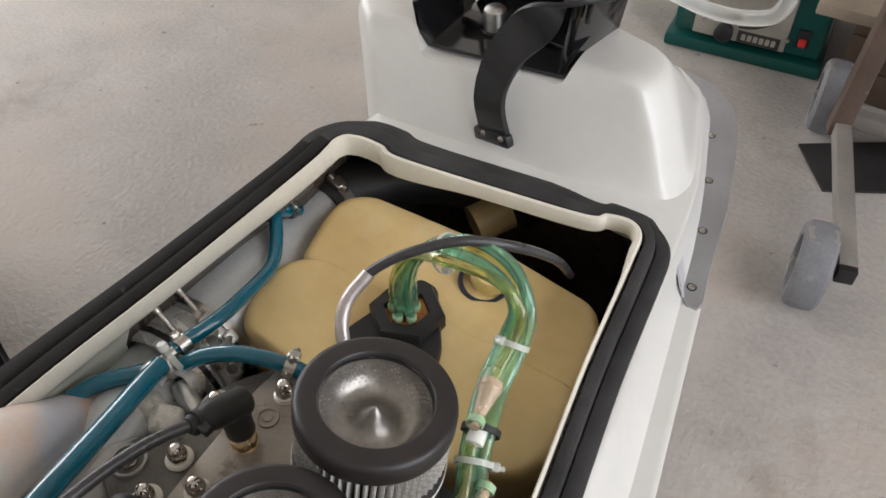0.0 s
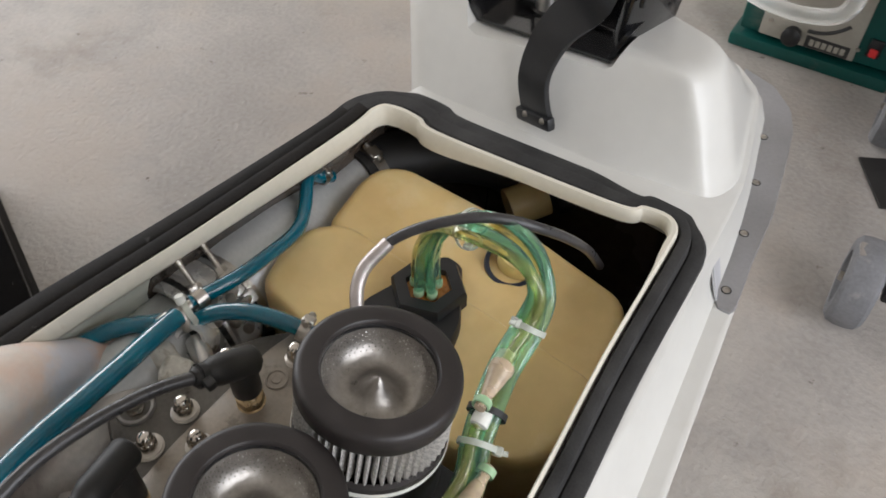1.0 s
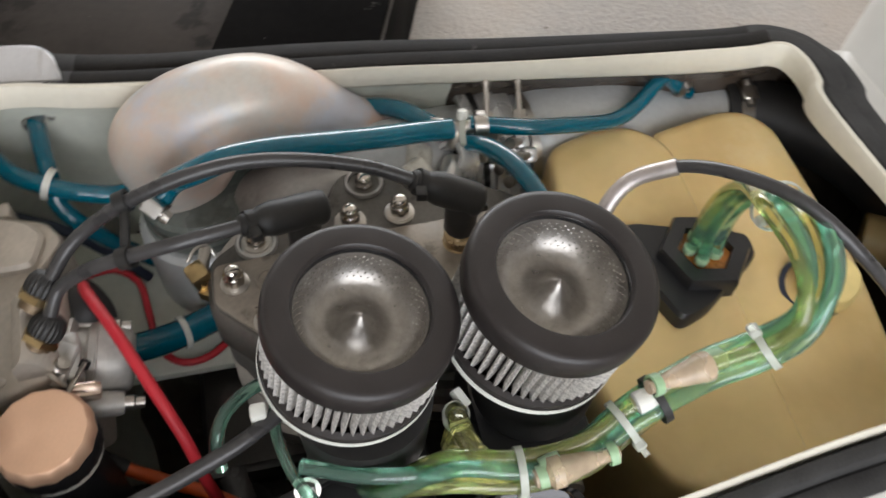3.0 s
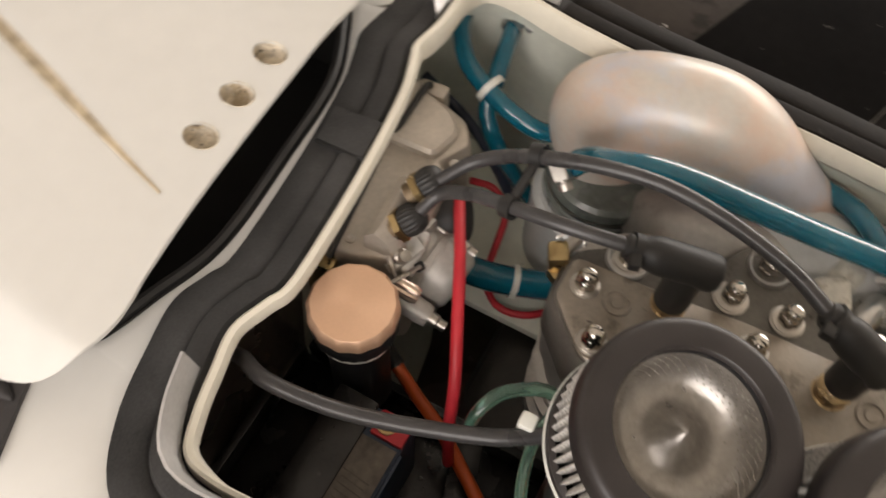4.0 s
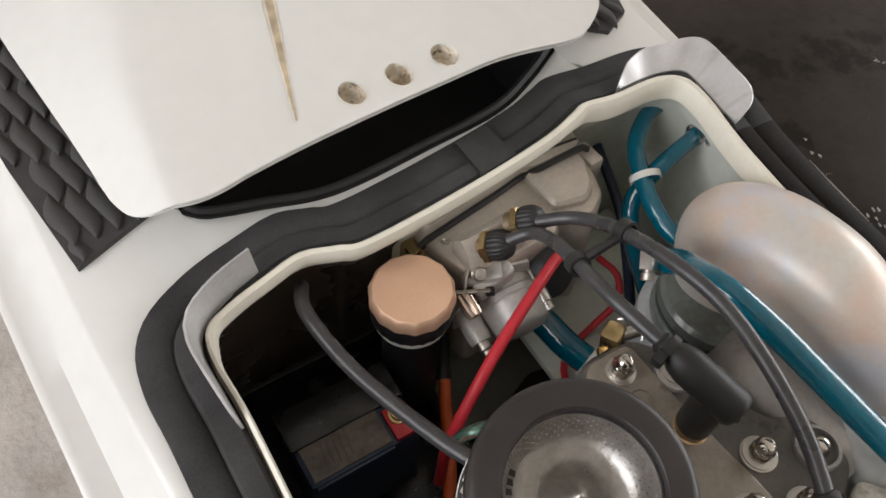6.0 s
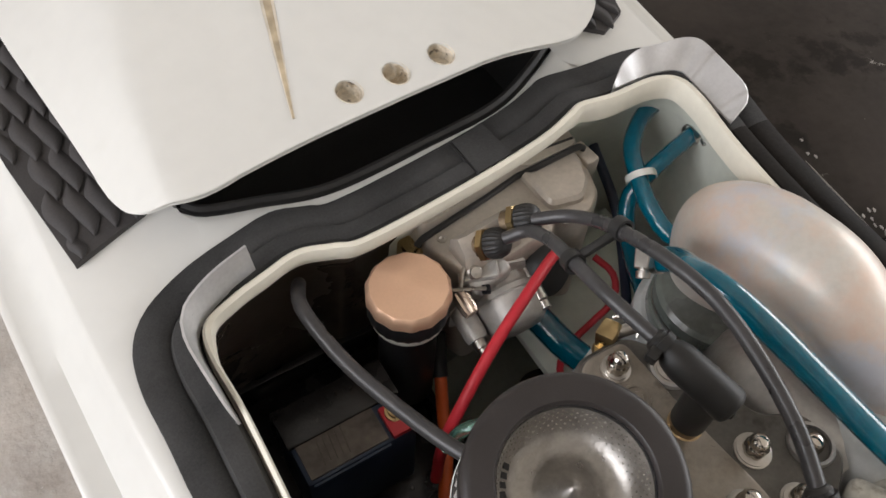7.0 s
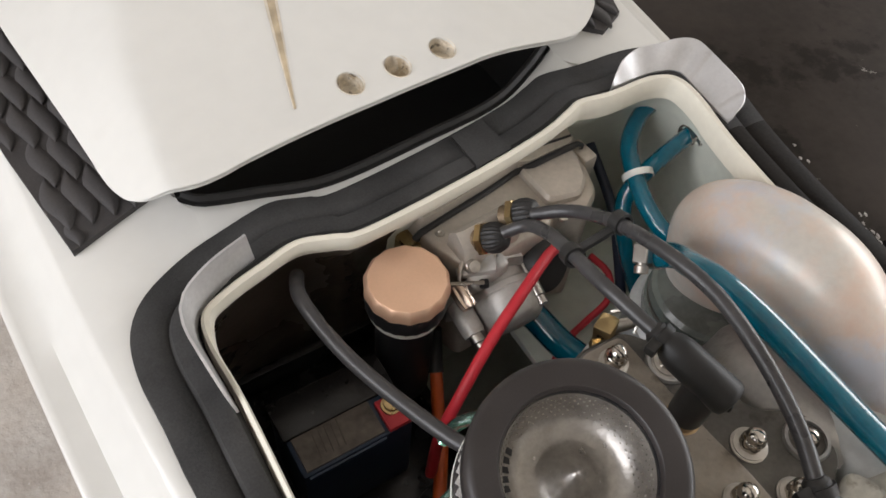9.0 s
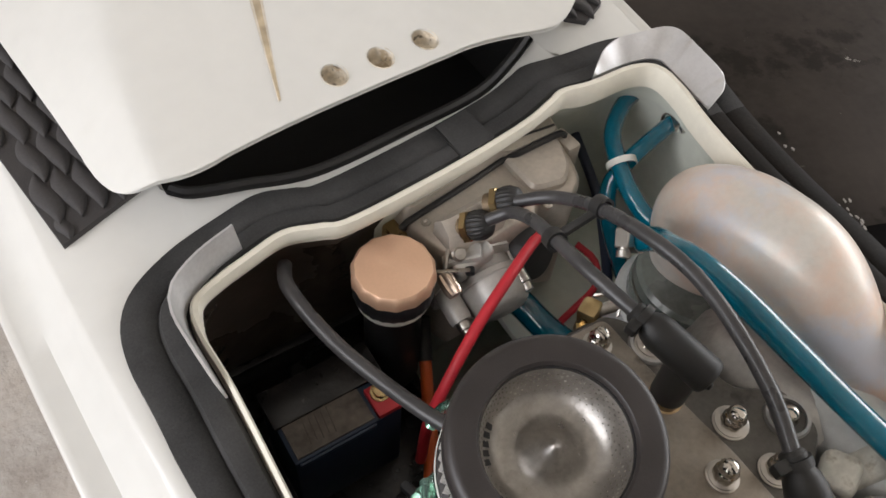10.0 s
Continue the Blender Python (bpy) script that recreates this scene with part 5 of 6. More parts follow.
h3 = water_hose([(-0.137, 0.446, 0.478), (-0.134, 0.430, 0.482), (-0.122, 0.389, 0.495), (-0.1085, 0.348, 0.511), (-0.0965, 0.310, 0.525), (-0.0885, 0.278, 0.530), (-0.088, 0.255, 0.521), (-0.098, 0.238, 0.503), (-0.091, 0.224, 0.490)], 0.0086)
own(hose_clamp(h3, (-0.092, 0.226, 0.492), (0.3, -0.7, -0.6), 0.008, (1, -0.4, 0.4), 0.010), h3)
h4 = water_hose([(-0.139, 0.440, 0.477), (-0.150, 0.430, 0.475), (-0.172, 0.413, 0.470), (-0.196, 0.385, 0.455), (-0.212, 0.33, 0.44), (-0.208, 0.25, 0.425), (-0.180, 0.205, 0.42), (-0.1672, 0.1848, 0.421), (-0.1663, 0.1603, 0.427), (-0.1745, 0.1326, 0.432), (-0.1892, 0.1041, 0.437), (-0.2173, 0.0843, 0.442), (-0.2437, 0.0786, 0.442), (-0.256, 0.078, 0.440)], 0.0076)
own(ferrule(h4, (-0.2455, 0.0786, 0.442), (1, 0, 0), 0.0078), h4)
h5 = water_hose([(-0.252, 0.1190, 0.438), (-0.2432, 0.1202, 0.437), (-0.2127, 0.1263, 0.435), (-0.1858, 0.1318, 0.430), (-0.1696, 0.1343, 0.415), (-0.1605, 0.1455, 0.400), (-0.1635, 0.1622, 0.365), (-0.1735, 0.1851, 0.32), (-0.170, 0.21, 0.30)], 0.0074)
own(hose_clamp(h5, (-0.2440, 0.1200, 0.437), (1, -0.15, 0.05), 0.0080, (0, 0.4, 1), 0.012, 1.1), h5)
tie = thing("cable_tie", "white nylon cable tie round two blue hoses", "cable tie", (-0.1785, 0.1318, 0.430))
part("band", lathe([(0.0118, -0.0028), (0.0130, -0.0028), (0.0130, 0.0028), (0.0118, 0.0028), (0.0118, -0.0028)], axis=(-0.30, -0.90, 0.30), seg=28, caps=(False, False)), NYLON, tie)
tie = thing("cable_tie", "white nylon cable tie round the blue hose joint", "cable tie", (-0.136, 0.458, 0.472))
part("band", lathe([(0.0128, -0.0026), (0.0139, -0.0026), (0.0139, 0.0026), (0.0128, 0.0026), (0.0128, -0.0026)], axis=(0.35, 1, 0.25), seg=28, caps=(False, False)), CLEARTIE, tie)
part("head", lathe([(0.0, -0.003), (0.0042, -0.003), (0.0046, 0.0), (0.0038, 0.004), (0.0, 0.0045)], (-0.006, -0.002, 0.0145), (-0.4, 0.1, 1), 20), NYLON, tie)
tee = thing("hose_tee", "metal tee joining the blue water hoses", "fitting", (-0.139, 0.452, 0.476))
part("run", tube([(0.002, 0.02, 0.002), (0, 0, 0), (0.0, -0.02, 0.002)], 0.0055, 14), STEEL, tee)
part("branch", tube([(0, 0, 0), (0.006, -0.002, -0.006), (0.008, -0.004, -0.012)], 0.0055, 14), STEEL, tee)
part("hose_ring", lathe([(0.0088, -0.005), (0.0096, -0.004), (0.0096, 0.004), (0.0088, 0.005)], (0.001, -0.016, 0.002), (0, 1, 0), 24), STEEL, tee)
h6 = water_hose([(-0.055, 0.135, 0.352), (-0.066, 0.16, 0.345), (-0.074, 0.19, 0.337), (-0.086, 0.217, 0.330), (-0.100, 0.25, 0.328), (-0.115, 0.30, 0.33)], 0.0125, "thick dark teal hose under the ignition leads")
own(part("cable_tie", ring_band((-0.083, 0.211, 0.3315), (-0.4, 1, -0.2), 0.0128, 0.005, 0.0014), NYLON, h6), h6)

# spark plug leads
def plug_lead(points, boot_at, length, low, label):
    lead = thing("spark_plug_lead", label, "ignition lead", points[len(points) // 2], "spark plug leads")
    own(part("wire", tube(points, 0.0047, 14), GREYCABLE, lead), lead)
    b, start = Vector(boot_at), Vector(points[-1])
    top = b + Vector((0, 0, 0.052))
    d = (top - start).normalized()
    side_way = d.cross(Vector((0, 0, 1))).normalized()
    bm = lathe([(0.0052, -0.006), (0.0072, -0.004), (0.0074, 0.004), (0.0098, 0.008), (0.0114, 0.015), (0.0118, length - 0.004), (0.0108, length - 0.0012), (0.0090, length), (0.0, length)], start, d, 28)
    own(part("boot", bm, RUBBER, lead, "black rubber plug boot with a square end"), lead)
    own(part("boot_stem", lathe([(0.0098, low), (0.0112, low + 0.002), (0.0112, 0.030), (0.0116, 0.046), (0.0106, 0.054)], b, seg=28), RUBBER, lead), lead)
    own(part("boot_rib", box((0.004, 0.018, 0.006), b + Vector((0, 0, 0.044)) + d * 0.010, 0.0015, pose(0, 0, 0, 0, 0, math.degrees(math.atan2(d.y, d.x)) + 90)), RUBBER, lead), lead)
    own(part("boot_tie", ring_band(start + d * 0.001, d, 0.0074, 0.0052, 0.0016), RUBBER, lead), lead)
    own(part("tie_end", box((0.007, 0.009, 0.007), start + d * 0.001 + side_way * 0.0105 + Vector((0, 0, 0.002)), 0.0012, pose(0, 0, 0, 0, 0, math.degrees(math.atan2(d.y, d.x)))), RUBBER, lead), lead)
    return lead


plug_lead([(-0.040, 0.158, 0.492), (-0.056, 0.172, 0.502), (-0.062, 0.192, 0.516), (-0.059, 0.220, 0.537), (-0.061, 0.255, 0.549), (-0.063, 0.290, 0.553), (-0.058, 0.328, 0.553), (-0.049, 0.368, 0.548), (-0.038, 0.398, 0.540)], (-0.034, 0.4275, 0.472), 0.047, 0.017, "long black spark plug lead with a rubber boot")
plug_lead([(-0.020, 0.155, 0.480), (-0.033, 0.163, 0.490), (-0.034, 0.182, 0.503), (-0.029, 0.205, 0.517), (-0.025, 0.245, 0.530), (-0.031, 0.288, 0.531)], (-0.0415, 0.322, 0.471), 0.053, 0.008, "short black spark plug lead with a rubber boot")
sep = thing("lead_separator", "black rubber strap holding the two ignition leads apart", "strap", (-0.044, 0.213, 0.526))
part("bar", box((0.040, 0.006, 0.006), (0, 0, 0.0), 0.002, pose(0, 0, 0, 0, 22, -5)), RUBBER, sep)
part("loop", ring_band((-0.0165, 0.001, 0.008), (0.0, 1, 0.4), 0.0054, 0.008, 0.002), RUBBER, sep)
part("loop", ring_band((0.016, -0.001, -0.007), (0.2, 1, 0.4), 0.0054, 0.008, 0.002), RUBBER, sep)

# ignition box at the stern end
ECASE = material("warm_cast_casing", (0.46, 0.41, 0.35), 0.42, 0.3, var=0.2, scale=16, fine=260, bump=0.2, size=0.0008, spots=[((0.30, 0.25, 0.19), 30, 0.58, 0.75, 0.5)])
ebox = thing("ignition_box", "cast aluminium ignition box with two brass cable glands", "ignition box", (-0.055, 0.112, 0.33))
T5 = pose(0, 0, 0, 0, 0, 5)


def section(profile, xs):
    """Cross-sections (y, z) run along the box from end to end, drawn in at the ends."""
    rows = []
    for x, pull in xs:
        rows.append([T5 @ Vector((x, y * (1 - pull) + 0.002 * pull, z - pull * (0.012 if z > 0.1 else 0))) for y, z in profile])
    return rings(bmesh.new(), rows)


def slabs(name, plan, levels, mat, label=""):
    """A casting over a plan outline; levels are (height, inset)."""
    ol = rounded([(x + 0.055, y - 0.112) for x, y in plan], 0.006, 4)
    c = sum(ol, Vector((0, 0))) / len(ol)
    return part(name, rings(bmesh.new(), [[(*(p + (c - p).normalized() * i), z) for p in ol] for z, i in levels]), mat, ebox, label)


slabs("case", [(0.019, 0.085), (0.017, 0.122), (0.004, 0.157), (-0.074, 0.151), (-0.083, 0.138), (-0.109, 0.151), (-0.127, 0.137), (-0.135, 0.112), (-0.137, 0.085)][::-1], [(0.0, 0.0), (0.110, 0.0), (0.116, 0.001), (0.119, 0.004), (0.120, 0.010)], ECASE)
slabs("end_step", [(-0.078, 0.085), (-0.080, 0.134), (-0.107, 0.140), (-0.121, 0.128), (-0.129, 0.107), (-0.130, 0.085)][::-1], [(0.10, 0.0), (0.125, 0.0), (0.128, 0.003)], ECASE)
slabs("lid", [(0.020, 0.070), (0.018, 0.108), (-0.045, 0.0985), (-0.079, 0.0925), (-0.088, 0.0975), (-0.134, 0.096), (-0.138, 0.070)][::-1], [(0.10, 0.0), (0.129, 0.0), (0.132, 0.003)], ECASE, "raised lid along the box")
part("lid_gasket", tube([(x + 0.055, y - 0.112, z) for x, y, z in ((0.020, 0.1095, 0.115), (0.018, 0.1100, 0.1215), (-0.045, 0.1003, 0.1215), (-0.077, 0.0950, 0.1225), (-0.089, 0.0998, 0.1295), (-0.133, 0.0985, 0.1295), (-0.138, 0.098, 0.12))], 0.0026, 8), RUBBER, ebox)
part("lid_groove", tube([(x + 0.055, y - 0.112, z) for x, y, z in ((0.017, 0.1020, 0.1315), (-0.045, 0.0925, 0.1320), (-0.080, 0.0865, 0.1320), (-0.132, 0.0900, 0.1320))], 0.0012, 6), RUBBER, ebox)
part("gland_pedestal", section([(0.008, 0.095), (0.012, 0.136), (0.020, 0.144), (0.031, 0.136), (0.042, 0.095)], [(0.010, 0.12), (0.016, 0), (0.056, 0), (0.062, 0.12)]), ECASE, ebox)
part("end_tab", box((0.014, 0.024, 0.03), T5 @ Vector((-0.084, -0.004, 0.108)), 0.003, T5), ECASE, ebox)
part("mount_foot", box((0.012, 0.022, 0.07), T5 @ Vector((0.078, -0.016, 0.075)), 0.003, T5), BRASS, ebox)
for x, y in ((0.040, 0.036), (-0.030, 0.036), (0.060, 0.004)):
    part("case_screw", lathe([(0.0, 0.0), (0.004, 0.0), (0.0036, 0.002), (0.0018, 0.0024), (0.0, 0.0012)], (x, y, 0.119), seg=14), STEEL, ebox)
GLANDDARK = material("tarnished_gland_brass", (0.16, 0.115, 0.07), 0.5, 0.6, var=0.3, scale=90, fine=300, bump=0.1)
for (x, y, z), ax in (((0.038, 0.039, 0.142), (-0.55, 0.60, 0.5)), ((0.015, 0.040, 0.156), (-0.6, 0.58, 0.5))):
    g = part("gland_nut", lathe([(0.0, -0.011), (0.0124, -0.011), (0.0124, -0.0065), (0.0112, -0.006), (0.0, -0.006)], (x, y, z), ax, 6), BRASS, ebox, "brass gland nut")
    part("gland_stub", lathe([(0.0, -0.0175), (0.0084, -0.0175), (0.0088, -0.0115), (0.0, -0.0115)], (x, y, z), ax, 24), GLANDDARK, g)
    part("gland_boot", lathe([(0.0100, -0.0065), (0.0110, -0.002), (0.0108, 0.003), (0.0086, 0.0080), (0.0054, 0.0100)], (x, y, z), ax, 72, wave=lambda k, a: 1 + 0.03 * math.cos(24 * a)), RUBBER, g, "ribbed black rubber boot")

# starter motor below the box
starter = thing("starter_motor", "bare aluminium starter motor housing with clips and bolts", "starter motor", (-0.010, 0.170, 0.33))
ax = Vector((0.08, 1.0, -0.24))
STARTCAST = material("dull_starter_casting", (0.54, 0.52, 0.485), 0.46, 0.35, var=0.2, scale=25, fine=260, bump=0.2, size=0.0006, spots=[((0.30, 0.27, 0.23), 30, 0.56, 0.72, 0.5)])
part("housing", lathe([(0.0, -0.030), (0.0235, -0.030), (0.0235, -0.002), (0.0245, 0.000), (0.0262, 0.001), (0.0264, 0.0052), (0.0258, 0.0058), (0.0258, 0.0066), (0.0264, 0.0072), (0.0264, 0.0110), (0.0258, 0.0140), (0.0246, 0.0220), (0.0226, 0.0275), (0.0185, 0.0305), (0.0, 0.0315)], (-0.016, -0.012, 0.0785), ax, 56), STARTCAST, starter, "bare aluminium motor can with a rim band")
part("through_bolt", tube([(-0.036, -0.014, 0.0955), (-0.035, -0.002, 0.0925), (-0.034, 0.008, 0.090)], 0.0030, 10), STEEL, starter)
part("bolt_boss", lathe([(0.0, -0.024), (0.0092, -0.024), (0.0088, 0.004), (0.0078, 0.008), (0.0, 0.008)], (0.021, 0.004, 0.077), (0.03, 1.0, -0.20), 24), STARTCAST, starter)
part("flange_plate", rings(bmesh.new(), [[(x, y, z) for x, z in ((-0.042, 0.070), (-0.034, 0.108), (-0.012, 0.118), (0.010, 0.110), (0.030, 0.086), (0.030, 0.064), (0.006, 0.050))] for y in (-0.022, -0.014)]), STARTCAST, starter, "cast mounting flange")
part("bracket_arm", box((0.030, 0.014, 0.006), (0.006, -0.018, 0.1155), 0.002, pose(0, 0, 0, 0, 18, -28)), STARTCAST, starter)
COPPERCLIP = material("copper_clip", (0.62, 0.49, 0.40), 0.3, 1.0, var=0.1, scale=40)
part("terminal_nut", lathe([(0.0, -0.010), (0.0054, -0.010), (0.0061, -0.006), (0.0061, 0.004), (0.0049, 0.008), (0.0, 0.009)], (0.0255, -0.003, 0.1085), (-0.05, 1.0, -0.25), 40, wave=lambda k, a: 1 + 0.07 * math.cos(10 * a)), COPPERCLIP, starter, "copper-tinted ribbed terminal nut")
for p, dirn in (((0.0215, 0.014, 0.0750), (0.03, 1.0, -0.20)), ((0.010, -0.018, 0.119), (0.2, 0.5, 0.8)), ((-0.0340, 0.0085, 0.0898), (0.05, 1.0, -0.24))):
    part("bolt", lathe([(0.0, -0.010), (0.0055, -0.010), (0.0055, 0.004), (0.0042, 0.005), (0.0042, 0.011), (0.0, 0.0115)], p, dirn, 10), STEEL, starter)
part("wire_clip", tube([(0.000, -0.030, 0.120), (0.012, -0.026, 0.121), (0.022, -0.016, 0.114), (0.024, -0.008, 0.106)], 0.0017, 8), STEEL, starter)
part("rear_body", lathe([(0.0, -0.03), (0.021, -0.03), (0.0235, -0.026), (0.0235, 0.010), (0.020, 0.015), (0.0, 0.016)], (-0.054, -0.016, 0.084), (-0.2, 0.6, 0.25), 34), RUBBER, starter, "black solenoid body")
part("lever", box((0.030, 0.0036, 0.0016), (0.022, -0.010, 0.1165), 0.0008, pose(0, 0, 0, 8, 10, -32)), STEEL, starter, "thin steel lever")
part("flange_block", box((0.034, 0.012, 0.022), (-0.002, -0.014, 0.1065), 0.004, pose(0, 0, 0, -12, 16, 4), 3), STARTCAST, starter, "pale cast block on the flange")
part("lever_block", box((0.007, 0.006, 0.006), (0.008, -0.004, 0.114), 0.0015, pose(0, 0, 0, 0, 10, -30)), PLASTICBLK, starter)

# copper-coloured knob
knob = thing("copper_knob", "copper-coloured faceted knob cap over a black collar", "knob", (0.0515, 0.1475, 0.40))
part("cap", lathe([(0.0, 0.0655), (0.014, 0.0655), (0.0272, 0.0655), (0.0290, 0.0640), (0.0305, 0.0600), (0.0305, 0.054), (0.028, 0.052)], seg=112, wave=lambda k, a: 1 - (0.030 if k >= 3 else 0.012) * (abs(math.cos(7 * a)) ** 1.5) if k >= 2 else 1), COPPER, knob)
part("collar", lathe([(0.028, 0.052), (0.0295, 0.050), (0.0295, 0.038), (0.027, 0.036)], seg=72, wave=lambda k, a: 1 + 0.012 * math.cos(24 * a)), PLASTICBLK, knob)
part("ring", lathe([(0.024, 0.036), (0.0275, 0.035), (0.0275, 0.030), (0.024, 0.028)], seg=48), NYLON, knob, "white plastic ring")
part("stem", lathe([(0.022, 0.03), (0.022, -0.08), (0.0, -0.08)], seg=36), PLASTICBLK, knob)

# battery and its box
BLUEBOX = material("blue_grey_battery_case", (0.026, 0.042, 0.075), 0.45, var=0.25, scale=20, bump=0.1)
DEEPBLK = material("wet_black_plastic", (0.016, 0.015, 0.015), 0.25, var=0.4, scale=30, fine=200, bump=0.3, ior=1.45, spots=[((0.05, 0.042, 0.036), 14, 0.56, 0.72, 0.6)])
LABEL = material("worn_battery_label", (0.12, 0.10, 0.083), 0.5, var=0.6, scale=40, fine=200, bump=0.1)
LABELDARK = material("dark_label_print", (0.08, 0.065, 0.05), 0.5, var=0.5, scale=60, bump=0.0)
bed = thing("battery_tray", "black rubber battery tray in the bottom of the bay", "tray", (0.12, 0.20, 0.13))
part("floor_pad", box((0.17, 0.24, 0.16), (0, 0, 0.08), 0.012), DEEPBLK, bed)
for dx, dy, sx, sy in ((-0.080, 0, 0.008, 0.22), (0.080, 0, 0.008, 0.22), (0, -0.115, 0.15, 0.008), (0, 0.115, 0.15, 0.008)):
    part("tray_wall", box((sx, sy, 0.03), (dx, dy, 0.172), 0.002), DEEPBLK, bed)
part("hold_down_strap", box((0.16, 0.022, 0.004), (0, 0.06, 0.186), 0.001, pose(0, 0, 0, 0, 0, 15)), DEEPBLK, bed)
batt = thing("battery", "dark blue battery with a worn label and red terminal", "battery", (0.122, 0.180, 0.29))
part("case", box((0.086, 0.060, 0.094), (0, 0, 0.047), 0.003), BLUEBOX, batt)
label_plate = part("label_plate", box((0.060, 0.028, 0.002), (0.009, 0.013, 0.0948), 0.0), LABEL, batt, "worn brown-grey label")
for q in range(5):
    part("label_bar", box((0.0009, 0.021 - 0.003 * (q % 2), 0.0004), (0.006 + 0.0048 * q, 0.012, 0.0959), 0, pose(0, 0, 0, 0, 0, -6), 1), LABELDARK, label_plate)
part("terminal_block", box((0.019, 0.025, 0.008), (-0.0335, 0.0165, 0.0935), 0.0015), REDWIRE, batt, "red terminal block")
part("terminal_screw", lathe([(0.0, 0.0), (0.0075, 0.0), (0.0075, 0.002), (0.0058, 0.0025), (0.0058, 0.006), (0.003, 0.007), (0.0, 0.0068)], (-0.0336, 0.0125, 0.0972), (-0.1, 0.1, 1), 18), BRASS, batt)
part("rubber_cover", box((0.089, 0.032, 0.005), (0, -0.0155, 0.0955), 0.002), DEEPBLK, batt, "black rubber cover over the rear of the case")
part("edge_rib", box((0.060, 0.003, 0.004), (0.009, 0.0300, 0.090), 0.001), BLUEBOX, batt)

# loose cables
def loose(points, r, mat, label, ends=None):
    c = thing("cable", label, "cable", points[len(points) // 2])
    own(part("sheath", tube(points, r, 14), mat, c), c)
    return c


loose([(-0.074, 0.160, 0.432), (-0.062, 0.165, 0.440), (-0.024, 0.185, 0.446), (0.018, 0.206, 0.441), (0.052, 0.223, 0.42), (0.070, 0.230, 0.385), (0.078, 0.236, 0.34)], 0.0043, REDWIRE, "bright red battery cable crossing the bay")
loose([(0.020, 0.142, 0.36), (0.026, 0.155, 0.345), (0.0325, 0.170, 0.335), (0.0446, 0.193, 0.333), (0.0593, 0.222, 0.332), (0.095, 0.275, 0.330)], 0.0052, ORANGEWIRE, "orange sleeved cable low in the bay")
loose([(0.0195, 0.141, 0.362), (0.026, 0.155, 0.345), (0.031, 0.166, 0.338)], 0.0064, RUBBER, "black shrink sleeve over the orange cable")
loose([(0.112, 0.100, 0.45), (0.117, 0.113, 0.468), (0.124, 0.133, 0.479), (0.122, 0.160, 0.478), (0.115, 0.190, 0.474), (0.103, 0.227, 0.474), (0.090, 0.265, 0.480), (0.075, 0.29, 0.48)], 0.0050, GREYCABLE, "thick black battery cable looping to the carburettor")
loose([(-0.150, 0.135, 0.34), (-0.158, 0.155, 0.332), (-0.145, 0.174, 0.326), (-0.120, 0.1795, 0.318), (-0.0990, 0.1825, 0.309), (-0.0814, 0.1891, 0.3065), (-0.0683, 0.2055, 0.3065), (-0.0707, 0.2279, 0.3065), (-0.0874, 0.2487, 0.3065), (-0.105, 0.262, 0.3065)], 0.0032, REDWIRE, "thin dark red cable at the bulkhead")
loose([(0.080, 0.246, 0.425), (0.0712, 0.2467, 0.442), (0.0595, 0.2512, 0.449), (0.049, 0.2596, 0.450), (0.0382, 0.2789, 0.450), (0.040, 0.30, 0.445)], 0.0045, GREENTUBE, "short clear tube under the air filter")
loose([(0.045, 0.297, 0.455), (0.056, 0.288, 0.462), (0.082, 0.286, 0.468), (0.112, 0.293, 0.474), (0.140, 0.306, 0.490)], 0.0036, GREENTUBE, "clear fuel tube bending round the air filter")
loose([(-0.184, 0.068, 0.405), (-0.1804, 0.0863, 0.398), (-0.176, 0.1097, 0.388), (-0.1716, 0.1302, 0.375), (-0.166, 0.155, 0.345), (-0.16, 0.18, 0.310)], 0.0046, NAVY, "thin dark navy hose behind the blue hoses")
end_fit = thing("tube_plug", "white nylon plug on a fuel tube end", "fitting", (0.0744, 0.2781, 0.482))
part("plug", box((0.010, 0.010, 0.014), (0, 0, 0), 0.002), NYLON, end_fit)
# fuel pump and small fittings between the filters and the starboard lip
pump = thing("fuel_pump", "black three-lobed fuel pump with bright screws under the tubes", "fuel pump", (0.163, 0.421, 0.470))
lobes = rounded([(-0.004, 0.036), (0.010, 0.034), (0.020, -0.004), (0.010, -0.044), (-0.010, -0.046), (-0.022, -0.010)], 0.009, 5)
part("body", rings(bmesh.new(), [[(p.x * k, p.y * k, z + 0.25 * p.y - 0.5 * p.x) for p in lobes] for z, k in ((-0.050, 0.9), (-0.016, 0.9), (-0.014, 1.0), (0.0, 1.0), (0.003, 0.96), (0.004, 0.80), (0.008, 0.74), (0.010, 0.66))]), GLOSSBLK, pump)
for x, y in ((0.003, 0.030), (0.010, -0.038), (-0.008, -0.040), (0.014, -0.004), (-0.014, -0.012)):
    part("screw", lathe([(0.0, 0.0), (0.0046, 0.0), (0.0046, 0.003), (0.0036, 0.0045), (0.0014, 0.005), (0.0, 0.0034)], (x, y, 0.0028 + 0.25 * y - 0.5 * x), (0.45, -0.2, 0.9), 14), BRIGHTNUT, pump)
for d in ((0.6, 0.7, 0.5), (-0.5, 0.6, 0.5), (-0.2, -0.9, 0.4)):
    part("spigot", lathe([(0.0, 0.0), (0.0042, 0.0), (0.0042, 0.010), (0.0052, 0.011), (0.0040, 0.016), (0.0, 0.016)], Vector(d) * 0.018, d, 14), PLASTICBLK, pump)
